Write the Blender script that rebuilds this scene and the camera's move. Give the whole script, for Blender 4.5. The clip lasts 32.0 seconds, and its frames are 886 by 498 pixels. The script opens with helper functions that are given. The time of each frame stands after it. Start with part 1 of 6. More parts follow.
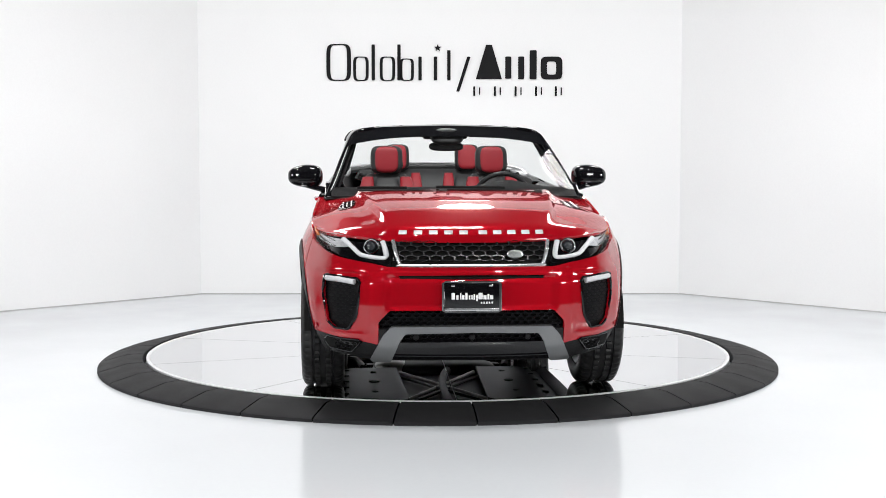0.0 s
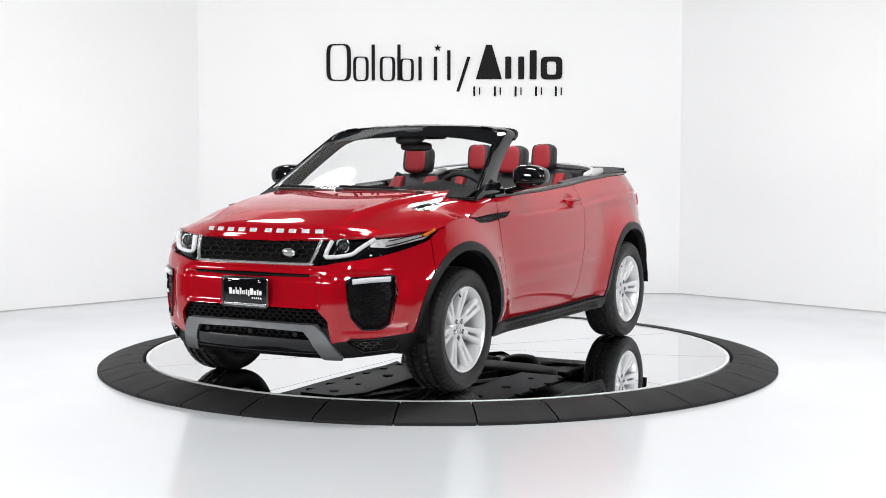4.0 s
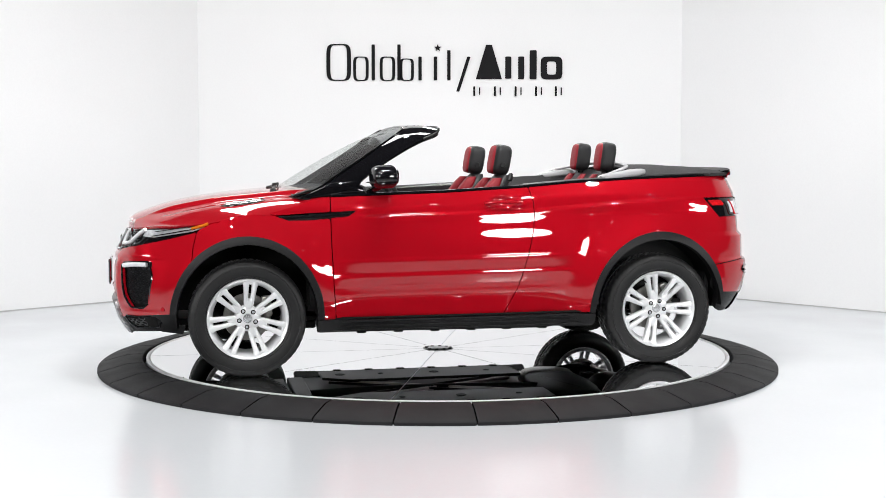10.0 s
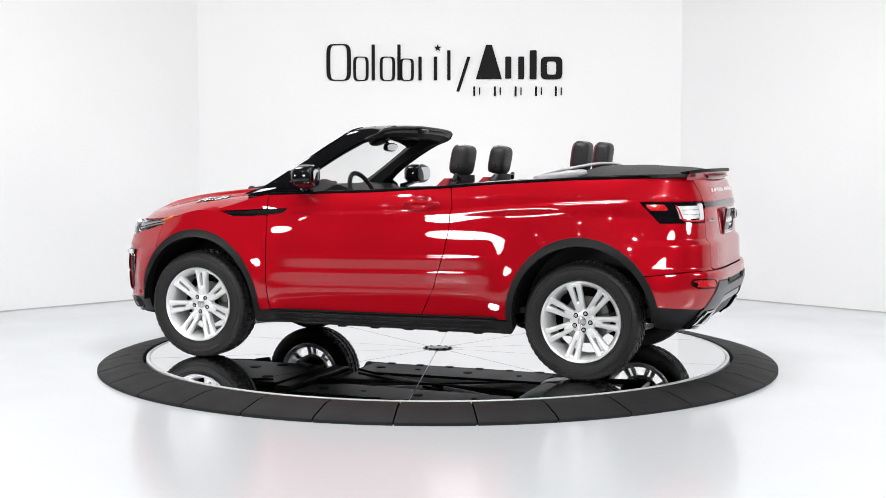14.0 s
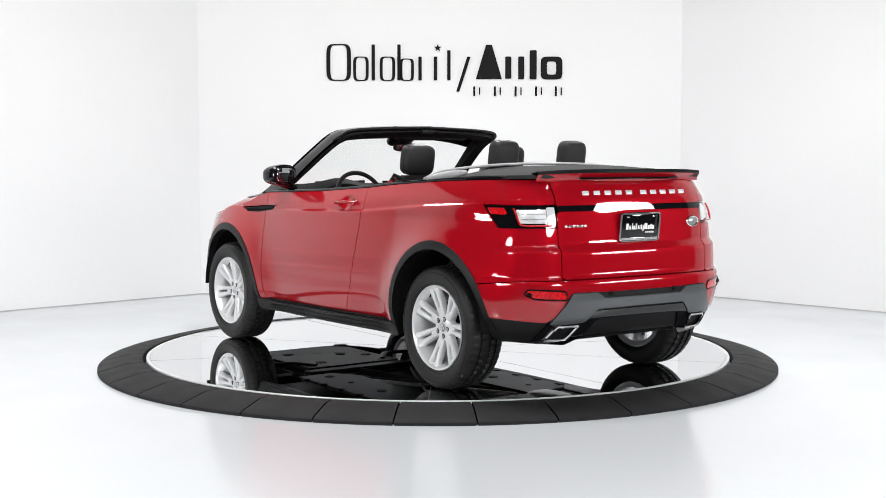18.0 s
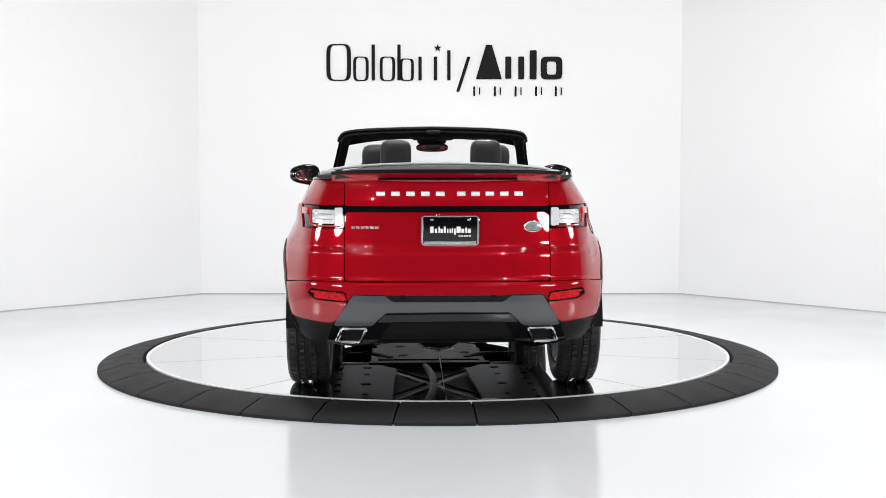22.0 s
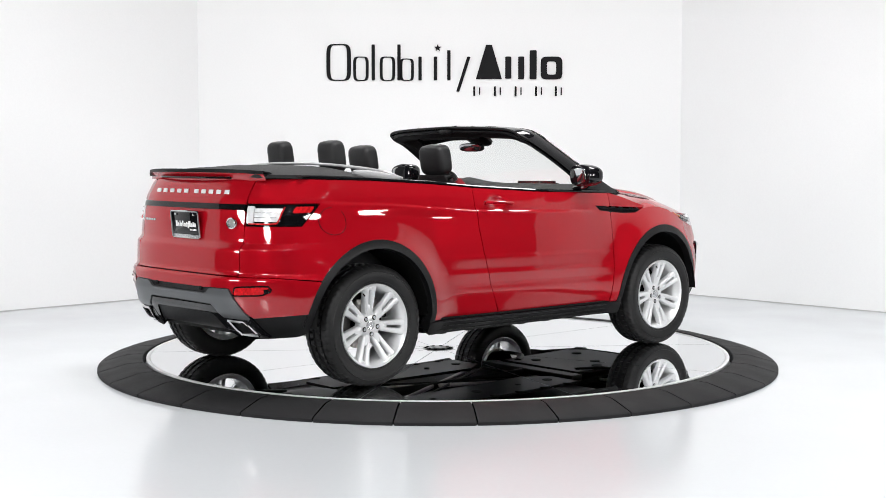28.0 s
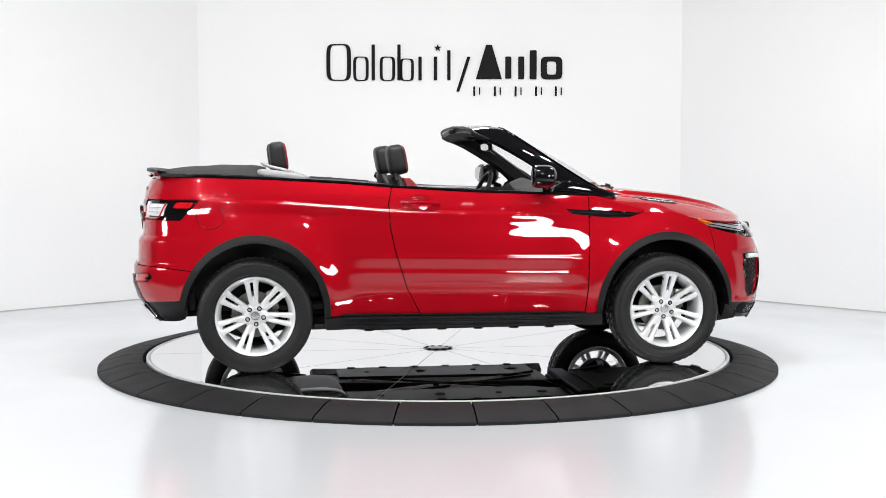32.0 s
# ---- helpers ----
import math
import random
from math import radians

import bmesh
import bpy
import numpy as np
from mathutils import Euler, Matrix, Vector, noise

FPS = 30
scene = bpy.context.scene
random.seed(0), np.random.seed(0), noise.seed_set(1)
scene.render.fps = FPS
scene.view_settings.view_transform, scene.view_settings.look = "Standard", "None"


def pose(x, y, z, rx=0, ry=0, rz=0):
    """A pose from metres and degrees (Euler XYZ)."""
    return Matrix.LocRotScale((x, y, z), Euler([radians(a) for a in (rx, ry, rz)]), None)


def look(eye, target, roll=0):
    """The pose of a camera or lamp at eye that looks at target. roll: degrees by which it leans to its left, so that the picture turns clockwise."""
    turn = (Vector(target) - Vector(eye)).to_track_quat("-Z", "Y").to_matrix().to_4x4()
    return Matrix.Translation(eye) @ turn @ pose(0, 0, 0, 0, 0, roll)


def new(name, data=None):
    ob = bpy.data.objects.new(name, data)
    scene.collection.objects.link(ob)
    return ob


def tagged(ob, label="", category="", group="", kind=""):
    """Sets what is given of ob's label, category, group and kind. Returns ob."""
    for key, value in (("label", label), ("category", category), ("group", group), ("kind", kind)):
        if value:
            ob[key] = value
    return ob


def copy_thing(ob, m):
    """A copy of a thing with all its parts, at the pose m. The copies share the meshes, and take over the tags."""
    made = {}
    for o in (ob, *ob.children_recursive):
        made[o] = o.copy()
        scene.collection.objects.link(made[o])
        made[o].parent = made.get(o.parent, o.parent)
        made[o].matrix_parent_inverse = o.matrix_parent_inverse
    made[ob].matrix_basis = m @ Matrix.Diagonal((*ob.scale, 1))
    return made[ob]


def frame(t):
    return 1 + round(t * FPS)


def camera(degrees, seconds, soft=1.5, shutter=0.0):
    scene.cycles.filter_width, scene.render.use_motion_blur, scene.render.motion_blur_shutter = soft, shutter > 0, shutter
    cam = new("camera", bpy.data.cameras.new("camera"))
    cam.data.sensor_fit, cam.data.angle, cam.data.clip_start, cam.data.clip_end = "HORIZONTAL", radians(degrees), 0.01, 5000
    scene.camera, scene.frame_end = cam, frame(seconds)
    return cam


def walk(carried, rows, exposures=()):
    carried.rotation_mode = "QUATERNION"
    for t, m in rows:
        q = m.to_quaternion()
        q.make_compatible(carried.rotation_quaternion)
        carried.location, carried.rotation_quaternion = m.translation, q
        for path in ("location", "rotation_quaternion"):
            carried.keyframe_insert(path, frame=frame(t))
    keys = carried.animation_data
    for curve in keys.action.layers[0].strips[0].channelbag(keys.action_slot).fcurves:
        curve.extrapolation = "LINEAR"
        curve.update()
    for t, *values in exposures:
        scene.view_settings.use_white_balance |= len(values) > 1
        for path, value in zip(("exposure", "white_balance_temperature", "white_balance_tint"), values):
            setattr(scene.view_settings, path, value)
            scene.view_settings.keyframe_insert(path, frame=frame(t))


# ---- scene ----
# ---------------------------------------------------------------- camera
cam = camera(38.265, 32.0, soft=0.4)
EYE = (0.0, -8.956, 1.332)
VIEW = Matrix.Translation(EYE) @ pose(0, 0, 0, 90 - 3.970, 0, -0.219)
walk(cam, [(0.0, VIEW), (32.0, VIEW)])

# ---------------------------------------------------------------- light
FLOOR = -0.07
world = bpy.data.worlds.new("world")
scene.world = world
world.use_nodes = True
world.node_tree.nodes["Background"].inputs[0].default_value = (0.8, 0.87, 1.0, 1)
world.node_tree.nodes["Background"].inputs[1].default_value = 0.02
scene.view_settings.exposure = -0.035


def softbox_light(name, eye, target, size, watts, shape="DISK", size_y=None, colour=(1.0, 0.995, 0.99), spread=180):
    data = bpy.data.lights.new(name, "AREA")
    data.shape, data.size, data.energy, data.color = shape, size, watts, colour
    data.spread = radians(spread)
    if size_y:
        data.size_y = size_y
    ob = new(name, data)
    ob.matrix_world = look(eye, target)
    return ob


CEIL = 4.7


def spot_light(name, eye, target, watts, cone=120, radius=0.06, colour=(1.0, 0.995, 0.99)):
    data = bpy.data.lights.new(name, "SPOT")
    data.energy, data.color, data.shadow_soft_size = watts, colour, radius
    data.spot_size, data.spot_blend = radians(cone), 0.9
    ob = new(name, data)
    ob.matrix_world = look(eye, target)
    return ob


# overhead bank, small spots that wash the walls and the front of the car, and the softboxes that stand and hang round the car
softbox_light("overhead_bank", (0.0, -1.4, CEIL - 0.1), (0.0, -1.2, 0), 1.3, 125, "RECTANGLE", 0.8)
softbox_light("hood_octabox", (0.3, 2.9, 3.35), (0.0, -1.5, 0.9), 0.62, 45)
for x in (-2.6, 0.0, 2.6):
    spot_light("back_wall_spot", (x, -2.2, CEIL - 0.16), (x * 0.9, 4.4, 1.3), 222, 130)
for sx in (-1, 1):
    spot_light("side_wall_spot", (sx * 2.4, -3.4, CEIL - 0.16), (sx * 5.2, 1.7, 0.9), 295, 130)
    spot_light("front_spot", (sx * 1.6, -7.6, CEIL - 0.16), (sx * 0.6, -1.5, 0.6), 560, 110, 0.1)
    softbox_light("near_octabox", (sx * 2.8, -4.9, 1.47), (0, 0, 0.9), 1.05, 50, "ELLIPSE", 0.52)
    softbox_light("side_octabox", (sx * 4.8, -2.6, 1.46), (0, 0, 0.9), 1.05, 46, "ELLIPSE", 0.52)
    softbox_light("hanging_octabox", (sx * 1.9, 1.2, 3.5), (sx * 0.5, -0.6, 0.9), 0.8, 26)

# ---------------------------------------------------------------- materials


def mat(name, colour, rough=0.5, metal=0.0, coat=0.0, coat_rough=0.03, spec=0.5, grain=0.0, grain_scale=300.0,
        vary=0.0, vary_scale=3.0, glow=None, glow_power=0.0, rough_vary=0.0, bump=0.0, bump_scale=200.0):
    m = bpy.data.materials.new(name)
    m.use_nodes = True
    nt = m.node_tree
    b = nt.nodes["Principled BSDF"]
    b.inputs["Base Color"].default_value = (*colour, 1)
    b.inputs["Roughness"].default_value = rough
    b.inputs["Metallic"].default_value = metal
    b.inputs["Coat Weight"].default_value = coat
    b.inputs["Coat Roughness"].default_value = coat_rough
    b.inputs["Specular IOR Level"].default_value = spec
    if glow:
        b.inputs["Emission Color"].default_value = (*glow, 1)
        b.inputs["Emission Strength"].default_value = glow_power
    co = nt.nodes.new("ShaderNodeTexCoord")

    def noise_node(scale, detail=4.0):
        n = nt.nodes.new("ShaderNodeTexNoise")
        n.inputs["Scale"].default_value = scale
        n.inputs["Detail"].default_value = detail
        nt.links.new(co.outputs["Object"], n.inputs["Vector"])
        return n

    if vary or grain:
        last = None
        for amount, scale in ((vary, vary_scale), (grain, grain_scale)):
            if not amount:
                continue
            n = noise_node(scale)
            ramp = nt.nodes.new("ShaderNodeMapRange")
            ramp.inputs["From Min"].default_value, ramp.inputs["From Max"].default_value = 0.3, 0.7
            ramp.inputs["To Min"].default_value, ramp.inputs["To Max"].default_value = 1 - amount, 1 + amount
            nt.links.new(n.outputs["Fac"], ramp.inputs["Value"])
            mul = nt.nodes.new("ShaderNodeVectorMath")
            mul.operation = "SCALE"
            if last is None:
                mul.inputs[0].default_value = colour
            else:
                nt.links.new(last, mul.inputs[0])
            nt.links.new(ramp.outputs["Result"], mul.inputs["Scale"])
            last = mul.outputs[0]
        nt.links.new(last, b.inputs["Base Color"])
    if rough_vary:
        n = noise_node(vary_scale * 2.3)
        ramp = nt.nodes.new("ShaderNodeMapRange")
        ramp.inputs["From Min"].default_value, ramp.inputs["From Max"].default_value = 0.3, 0.7
        ramp.inputs["To Min"].default_value, ramp.inputs["To Max"].default_value = rough - rough_vary, rough + rough_vary
        nt.links.new(n.outputs["Fac"], ramp.inputs["Value"])
        nt.links.new(ramp.outputs["Result"], b.inputs["Roughness"])
    if bump:
        n = noise_node(bump_scale)
        bp = nt.nodes.new("ShaderNodeBump")
        bp.inputs["Strength"].default_value = bump
        bp.inputs["Distance"].default_value = 0.002
        nt.links.new(n.outputs["Fac"], bp.inputs["Height"])
        nt.links.new(bp.outputs["Normal"], b.inputs["Normal"])
    return m


def glass(name, colour=(0.9, 0.95, 0.93), rough=0.0, gloss=0.06, clear=0.88, graze=0.3):
    """A thin pane: clear with a gloss on it, so that light passes without bending."""
    m = bpy.data.materials.new(name)
    m.use_nodes = True
    nt = m.node_tree
    nt.nodes.remove(nt.nodes["Principled BSDF"])
    out = nt.nodes["Material Output"]
    tr = nt.nodes.new("ShaderNodeBsdfTransparent")
    gl = nt.nodes.new("ShaderNodeBsdfGlossy")
    mx = nt.nodes.new("ShaderNodeMixShader")
    lw = nt.nodes.new("ShaderNodeLayerWeight")
    lw.inputs["Blend"].default_value = 0.5
    po = nt.nodes.new("ShaderNodeMath")
    po.operation, po.inputs[1].default_value = "POWER", 4.0
    fr = nt.nodes.new("ShaderNodeMath")
    fr.operation, fr.inputs[1].default_value, fr.inputs[2].default_value = "MULTIPLY_ADD", graze, gloss
    nt.links.new(lw.outputs["Facing"], po.inputs[0])
    nt.links.new(po.outputs[0], fr.inputs[0])
    tr.inputs["Color"].default_value = (*[c * clear for c in colour], 1)
    gl.inputs["Roughness"].default_value = rough
    nt.links.new(fr.outputs[0], mx.inputs[0])
    nt.links.new(tr.outputs[0], mx.inputs[1])
    nt.links.new(gl.outputs[0], mx.inputs[2])
    nt.links.new(mx.outputs[0], out.inputs["Surface"])
    return m


WALL = mat("white_wall_paint", (0.83, 0.835, 0.84), 0.55, vary=0.012, vary_scale=0.7, grain=0.01, grain_scale=60, bump=0.06, bump_scale=90)
FLOORM = mat("white_epoxy_floor", (0.675, 0.702, 0.728), 0.16, vary=0.015, vary_scale=0.5, grain=0.008, grain_scale=40, rough_vary=0.03)
CEILM = mat("black_ceiling_paint", (0.02, 0.02, 0.021), 0.85, vary=0.02, vary_scale=0.6)
GAPM = mat("grey_joint", (0.44, 0.44, 0.44), 0.7, grain=0.1)
CURTAIN = mat("charcoal_curtain", (0.03, 0.03, 0.032), 0.9, vary=0.15, vary_scale=3, grain=0.1, grain_scale=120)
SIGNM = mat("dark_sign_vinyl", (0.012, 0.012, 0.013), 0.7, spec=0.1, grain=0.1)
RUBBER_RING = mat("black_ramp_rubber", (0.016, 0.016, 0.0172), 0.62, spec=0.2, vary=0.14, vary_scale=2.5, grain=0.25, grain_scale=260, bump=0.25, bump_scale=420, rough_vary=0.06)
MIRROR = mat("tinted_mirror", (0.87, 0.88, 0.90), 0.012, 1.0, vary=0.01, vary_scale=1.0)
ALU = mat("brushed_aluminium", (0.62, 0.63, 0.64), 0.3, 1.0, grain=0.08, grain_scale=180)
PAINT = mat("deep_red_paint", (0.33, 0.003, 0.009), 0.36, 0.16, spec=0.0, coat=1.0, coat_rough=0.012, grain=0.05, grain_scale=900, vary=0.02, vary_scale=1.5)
PAINT.node_tree.nodes["Principled BSDF"].inputs["Coat IOR"].default_value = 1.65
GLOSSBLACK = mat("gloss_black", (0.004, 0.004, 0.005), 0.4, spec=0.0, coat=1.0, coat_rough=0.02, grain=0.05)
PLASTIC = mat("black_grained_plastic", (0.006, 0.006, 0.0065), 0.42, spec=0.24, grain=0.2, grain_scale=500, bump=0.2, bump_scale=700, vary=0.06)
DARK = mat("dark_cavity", (0.004, 0.004, 0.004), 0.75, spec=0.15, grain=0.2, grain_scale=40)
TYREM = mat("tyre_rubber", (0.0085, 0.0085, 0.0088), 0.46, spec=0.32, grain=0.18, grain_scale=220, vary=0.12, vary_scale=8, bump=0.1, bump_scale=400)
RIMM = mat("silver_wheel_lacquer", (0.74, 0.75, 0.76), 0.30, 0.4, coat=0.6, grain=0.02, grain_scale=500, vary=0.02)
CHROME = mat("chrome", (0.75, 0.75, 0.76), 0.07, 1.0, grain=0.02)
SATIN = mat("satin_grey_metal", (0.105, 0.11, 0.115), 0.34, 0.6, grain=0.06, grain_scale=400, vary=0.03)
BRIGHT = mat("bright_silver_letter", (0.66, 0.66, 0.67), 0.3, 0.35, grain=0.02)
SKID = mat("satin_silver_plate", (0.175, 0.18, 0.185), 0.32, 0.6, grain=0.06, grain_scale=400, vary=0.03)
SILVER = mat("satin_silver", (0.60, 0.61, 0.62), 0.25, 0.8, grain=0.03)
RED_LEATHER = mat("red_leather", (0.23, 0.010, 0.017), 0.5, spec=0.3, grain=0.12, grain_scale=350, bump=0.35, bump_scale=420, vary=0.06)
BLACK_LEATHER = mat("black_leather", (0.012, 0.012, 0.013), 0.45, spec=0.3, grain=0.15, grain_scale=350, bump=0.35, bump_scale=420, vary=0.08)
DASHM = mat("matt_dash_leather", (0.009, 0.009, 0.0095), 0.6, spec=0.08, grain=0.15, grain_scale=350, bump=0.3, bump_scale=420, vary=0.08)
FABRIC = mat("black_soft_top_cloth", (0.013, 0.013, 0.014), 0.85, grain=0.35, grain_scale=700, bump=0.4, bump_scale=900, vary=0.08)
GREY_TRIM = mat("grey_trim", (0.34, 0.34, 0.35), 0.36, grain=0.06, vary=0.05)
SCREEN = glass("windscreen_glass", (0.95, 0.97, 0.965), gloss=0.035, clear=0.985)
LENS = glass("clear_lens", (0.95, 0.96, 0.97), gloss=0.03, clear=0.97, graze=0.2)
REDLENS = mat("red_lens", (0.50, 0.006, 0.010), 0.1, coat=1.0, vary=0.45, vary_scale=70)
REFLECTOR = mat("lamp_reflector", (0.72, 0.73, 0.75), 0.25, 0.2, coat=1.0, vary=0.18, vary_scale=28)
SATINBLACK = mat("satin_black_plastic", (0.004, 0.004, 0.005), 0.4, spec=0.08, grain=0.1)
AMBER = mat("amber_lens", (0.65, 0.16, 0.01), 0.12, coat=1.0, vary=0.1, vary_scale=60)
WHITELENS = mat("white_lens", (0.62, 0.63, 0.65), 0.12, coat=1.0, vary=0.05, vary_scale=40)
STEEL = mat("dull_steel", (0.32, 0.31, 0.29), 0.36, 0.9, vary=0.15, vary_scale=9, grain=0.12, grain_scale=60)
UNDER = mat("underbody_plastic", (0.006, 0.006, 0.006), 0.4, spec=0.06, vary=0.2, vary_scale=4, grain=0.2, grain_scale=90)
MIRRORGLASS = mat("mirror_glass", (0.6, 0.61, 0.63), 0.01, 1.0, vary=0.01)
DARKHOUSE = mat("black_lamp_housing", (0.012, 0.012, 0.012), 0.5, grain=0.1)
SPOTGLOW = mat("spot_lens", (0.8, 0.8, 0.8), 0.4, glow=(1.0, 0.98, 0.95), glow_power=60.0)

# ---------------------------------------------------------------- mesh helpers


def part(name, bm, material, parent=None, label="", smooth=True, angle=38):
    """Links a bmesh as one mesh object under a thing or a part."""
    me = bpy.data.meshes.new(name)
    if smooth:
        lim = math.cos(radians(angle))
        bm.normal_update()
        for f in bm.faces:
            f.smooth = True
        for e in bm.edges:
            if len(e.link_faces) == 2:
                if e.link_faces[0].normal.dot(e.link_faces[1].normal) < lim:
                    e.smooth = False
            else:
                e.smooth = False
    bm.to_mesh(me)
    bm.free()
    me.materials.append(material)
    ob = new(name, me)
    if parent is not None:
        ob.parent = parent
    if label:
        ob["label"] = label
    return ob


def merged(*bms):
    out = bmesh.new()
    me = bpy.data.meshes.new("tmp")
    for b in bms:
        b.to_mesh(me)
        b.free()
        out.from_mesh(me)
    bpy.data.meshes.remove(me)
    return out


def moved(bm, m):
    bmesh.ops.transform(bm, matrix=m, verts=bm.verts)
    return bm


def flipped(bm):
    """The mirror image across the car's long middle plane, as a new bmesh."""
    out = bm.copy()
    for v in out.verts:
        v.co.y = -v.co.y
    bmesh.ops.reverse_faces(out, faces=out.faces)
    return out


def box(cx, cy, cz, sx, sy, sz, bevel=0.004, seg=2):
    bm = bmesh.new()
    bmesh.ops.create_cube(bm, size=1.0)
    moved(bm, Matrix.Translation((cx, cy, cz)) @ Matrix.Diagonal((sx, sy, sz, 1)))
    if bevel:
        bmesh.ops.bevel(bm, geom=list(bm.edges), offset=bevel, segments=seg, profile=0.5, affect="EDGES")
    return bm


def sheet(points, close_u=False):
    """Quads over a grid of points, shape (nu, nv, 3)."""
    P = np.asarray(points, float)
    nu, nv = P.shape[:2]
    bm = bmesh.new()
    vs = [[bm.verts.new(P[i, j]) for j in range(nv)] for i in range(nu)]
    for i in range(nu if close_u else nu - 1):
        for j in range(nv - 1):
            a, b = vs[i], vs[(i + 1) % nu]
            bm.faces.new((a[j], b[j], b[j + 1], a[j + 1]))
    return bm


def thick(bm, d):
    """Gives an open sheet thickness d against its normals."""
    bm.normal_update()
    bmesh.ops.solidify(bm, geom=list(bm.faces), thickness=d)
    return bm


def turned(profile, n=48, axis="y", closed=False):
    """A body of revolution from (radius, height) pairs."""
    a = np.linspace(0, 2 * np.pi, n, endpoint=False)
    pr = np.array(profile, float)
    if closed:
        pr = np.vstack([pr, pr[:1]])
    P = np.zeros((n, len(pr), 3))
    c, s = np.cos(a)[:, None], np.sin(a)[:, None]
    if axis == "y":
        P[..., 0], P[..., 2], P[..., 1] = pr[:, 0] * c, pr[:, 0] * s, pr[:, 1]
    else:
        P[..., 0], P[..., 1], P[..., 2] = pr[:, 0] * c, pr[:, 0] * s, pr[:, 1]
    bm = sheet(P, True)
    bmesh.ops.remove_doubles(bm, verts=bm.verts, dist=1e-5)
    bmesh.ops.recalc_face_normals(bm, faces=bm.faces)
    return bm


def smooth_line(points, n=24):
    """A Catmull-Rom curve through the points."""
    p = np.array(points, float)
    p = np.vstack([2 * p[0] - p[1], p, 2 * p[-1] - p[-2]])
    out = []
    segs = len(p) - 3
    for k in np.linspace(0, segs, n):
        i = min(int(k), segs - 1)
        t = k - i
        a, b, c, d = p[i:i + 4]
        out.append(0.5 * (2 * b + (c - a) * t + (2 * a - 5 * b + 4 * c - d) * t * t + (3 * b - a - 3 * c + d) * t ** 3))
    return np.array(out)


def tube(points, r, n=8, closed=False, flat=1.0, up=(0, 0, 1), caps=True):
    """A round or flattened bar along points; r may be one radius or one for each point."""
    p = np.array(points, float)
    m = len(p)
    rs = np.full(m, r) if np.isscalar(r) else np.array(r, float)
    rows = []
    for i in range(m):
        a, b = (p[i - 1], p[(i + 1) % m]) if closed else (p[max(i - 1, 0)], p[min(i + 1, m - 1)])
        d = (b - a) / (np.linalg.norm(b - a) + 1e-12)
        s = np.cross(d, up)
        if np.linalg.norm(s) < 1e-4:
            s = np.cross(d, (1, 0, 0.3))
        s /= np.linalg.norm(s)
        w = np.cross(s, d)
        ang = np.linspace(0, 2 * np.pi, n, endpoint=False) + np.pi / n
        rows.append([p[i] + rs[i] * (np.cos(q) * s + flat * np.sin(q) * w) for q in ang])
    P = np.array(rows)
    if closed:
        P = np.concatenate([P, P[:1]])
    bm = sheet(P.transpose(1, 0, 2), True)
    if closed:
        bmesh.ops.remove_doubles(bm, verts=bm.verts, dist=1e-6)
    elif caps:
        bmesh.ops.holes_fill(bm, edges=[e for e in bm.edges if e.is_boundary], sides=0)
    bmesh.ops.recalc_face_normals(bm, faces=bm.faces)
    return bm


def prism(poly, depth, m=None, bevel=0.0):
    """A plate from an outline in (x, y), from z = 0 to depth, then placed by m."""
    bm = bmesh.new()
    f = bm.faces.new([bm.verts.new((x, y, 0)) for x, y in poly])
    r = bmesh.ops.extrude_face_region(bm, geom=[f])
    for v in r["geom"]:
        if isinstance(v, bmesh.types.BMVert):
            v.co.z += depth
    bmesh.ops.recalc_face_normals(bm, faces=bm.faces)
    if bevel:
        bmesh.ops.bevel(bm, geom=list(bm.edges), offset=bevel, segments=2, profile=0.5, affect="EDGES")
    return moved(bm, m) if m is not None else bm


def soft_block(sx, sy, sz, power=3.0, n=18, m=None):
    """A cushion: a rounded block of full sizes sx, sy, sz."""
    u = np.linspace(-np.pi / 2, np.pi / 2, n)
    v = np.linspace(-np.pi, np.pi, 2 * n, endpoint=False)
    e = 2.0 / power
    sp = lambda q: np.sign(q) * np.abs(q) ** e
    P = np.zeros((2 * n, n, 3))
    P[..., 0] = sx / 2 * sp(np.cos(u))[None, :] * sp(np.cos(v))[:, None]
    P[..., 1] = sy / 2 * sp(np.cos(u))[None, :] * sp(np.sin(v))[:, None]
    P[..., 2] = sz / 2 * sp(np.sin(u))[None, :] + 0 * v[:, None]
    bm = sheet(P, True)
    bmesh.ops.remove_doubles(bm, verts=bm.verts, dist=1e-5)
    bmesh.ops.recalc_face_normals(bm, faces=bm.faces)
    return moved(bm, m) if m is not None else bm


def empty(name, parent=None):
    ob = new(name)
    ob.empty_display_size = 0.2
    if parent is not None:
        ob.parent = parent
    return ob


# ---------------------------------------------------------------- room
CORNERS = [(-2.49, 4.40), (2.53, 4.40), (7.4, -0.75), (7.4, -12.0), (-7.4, -12.0), (-7.4, -0.51)]


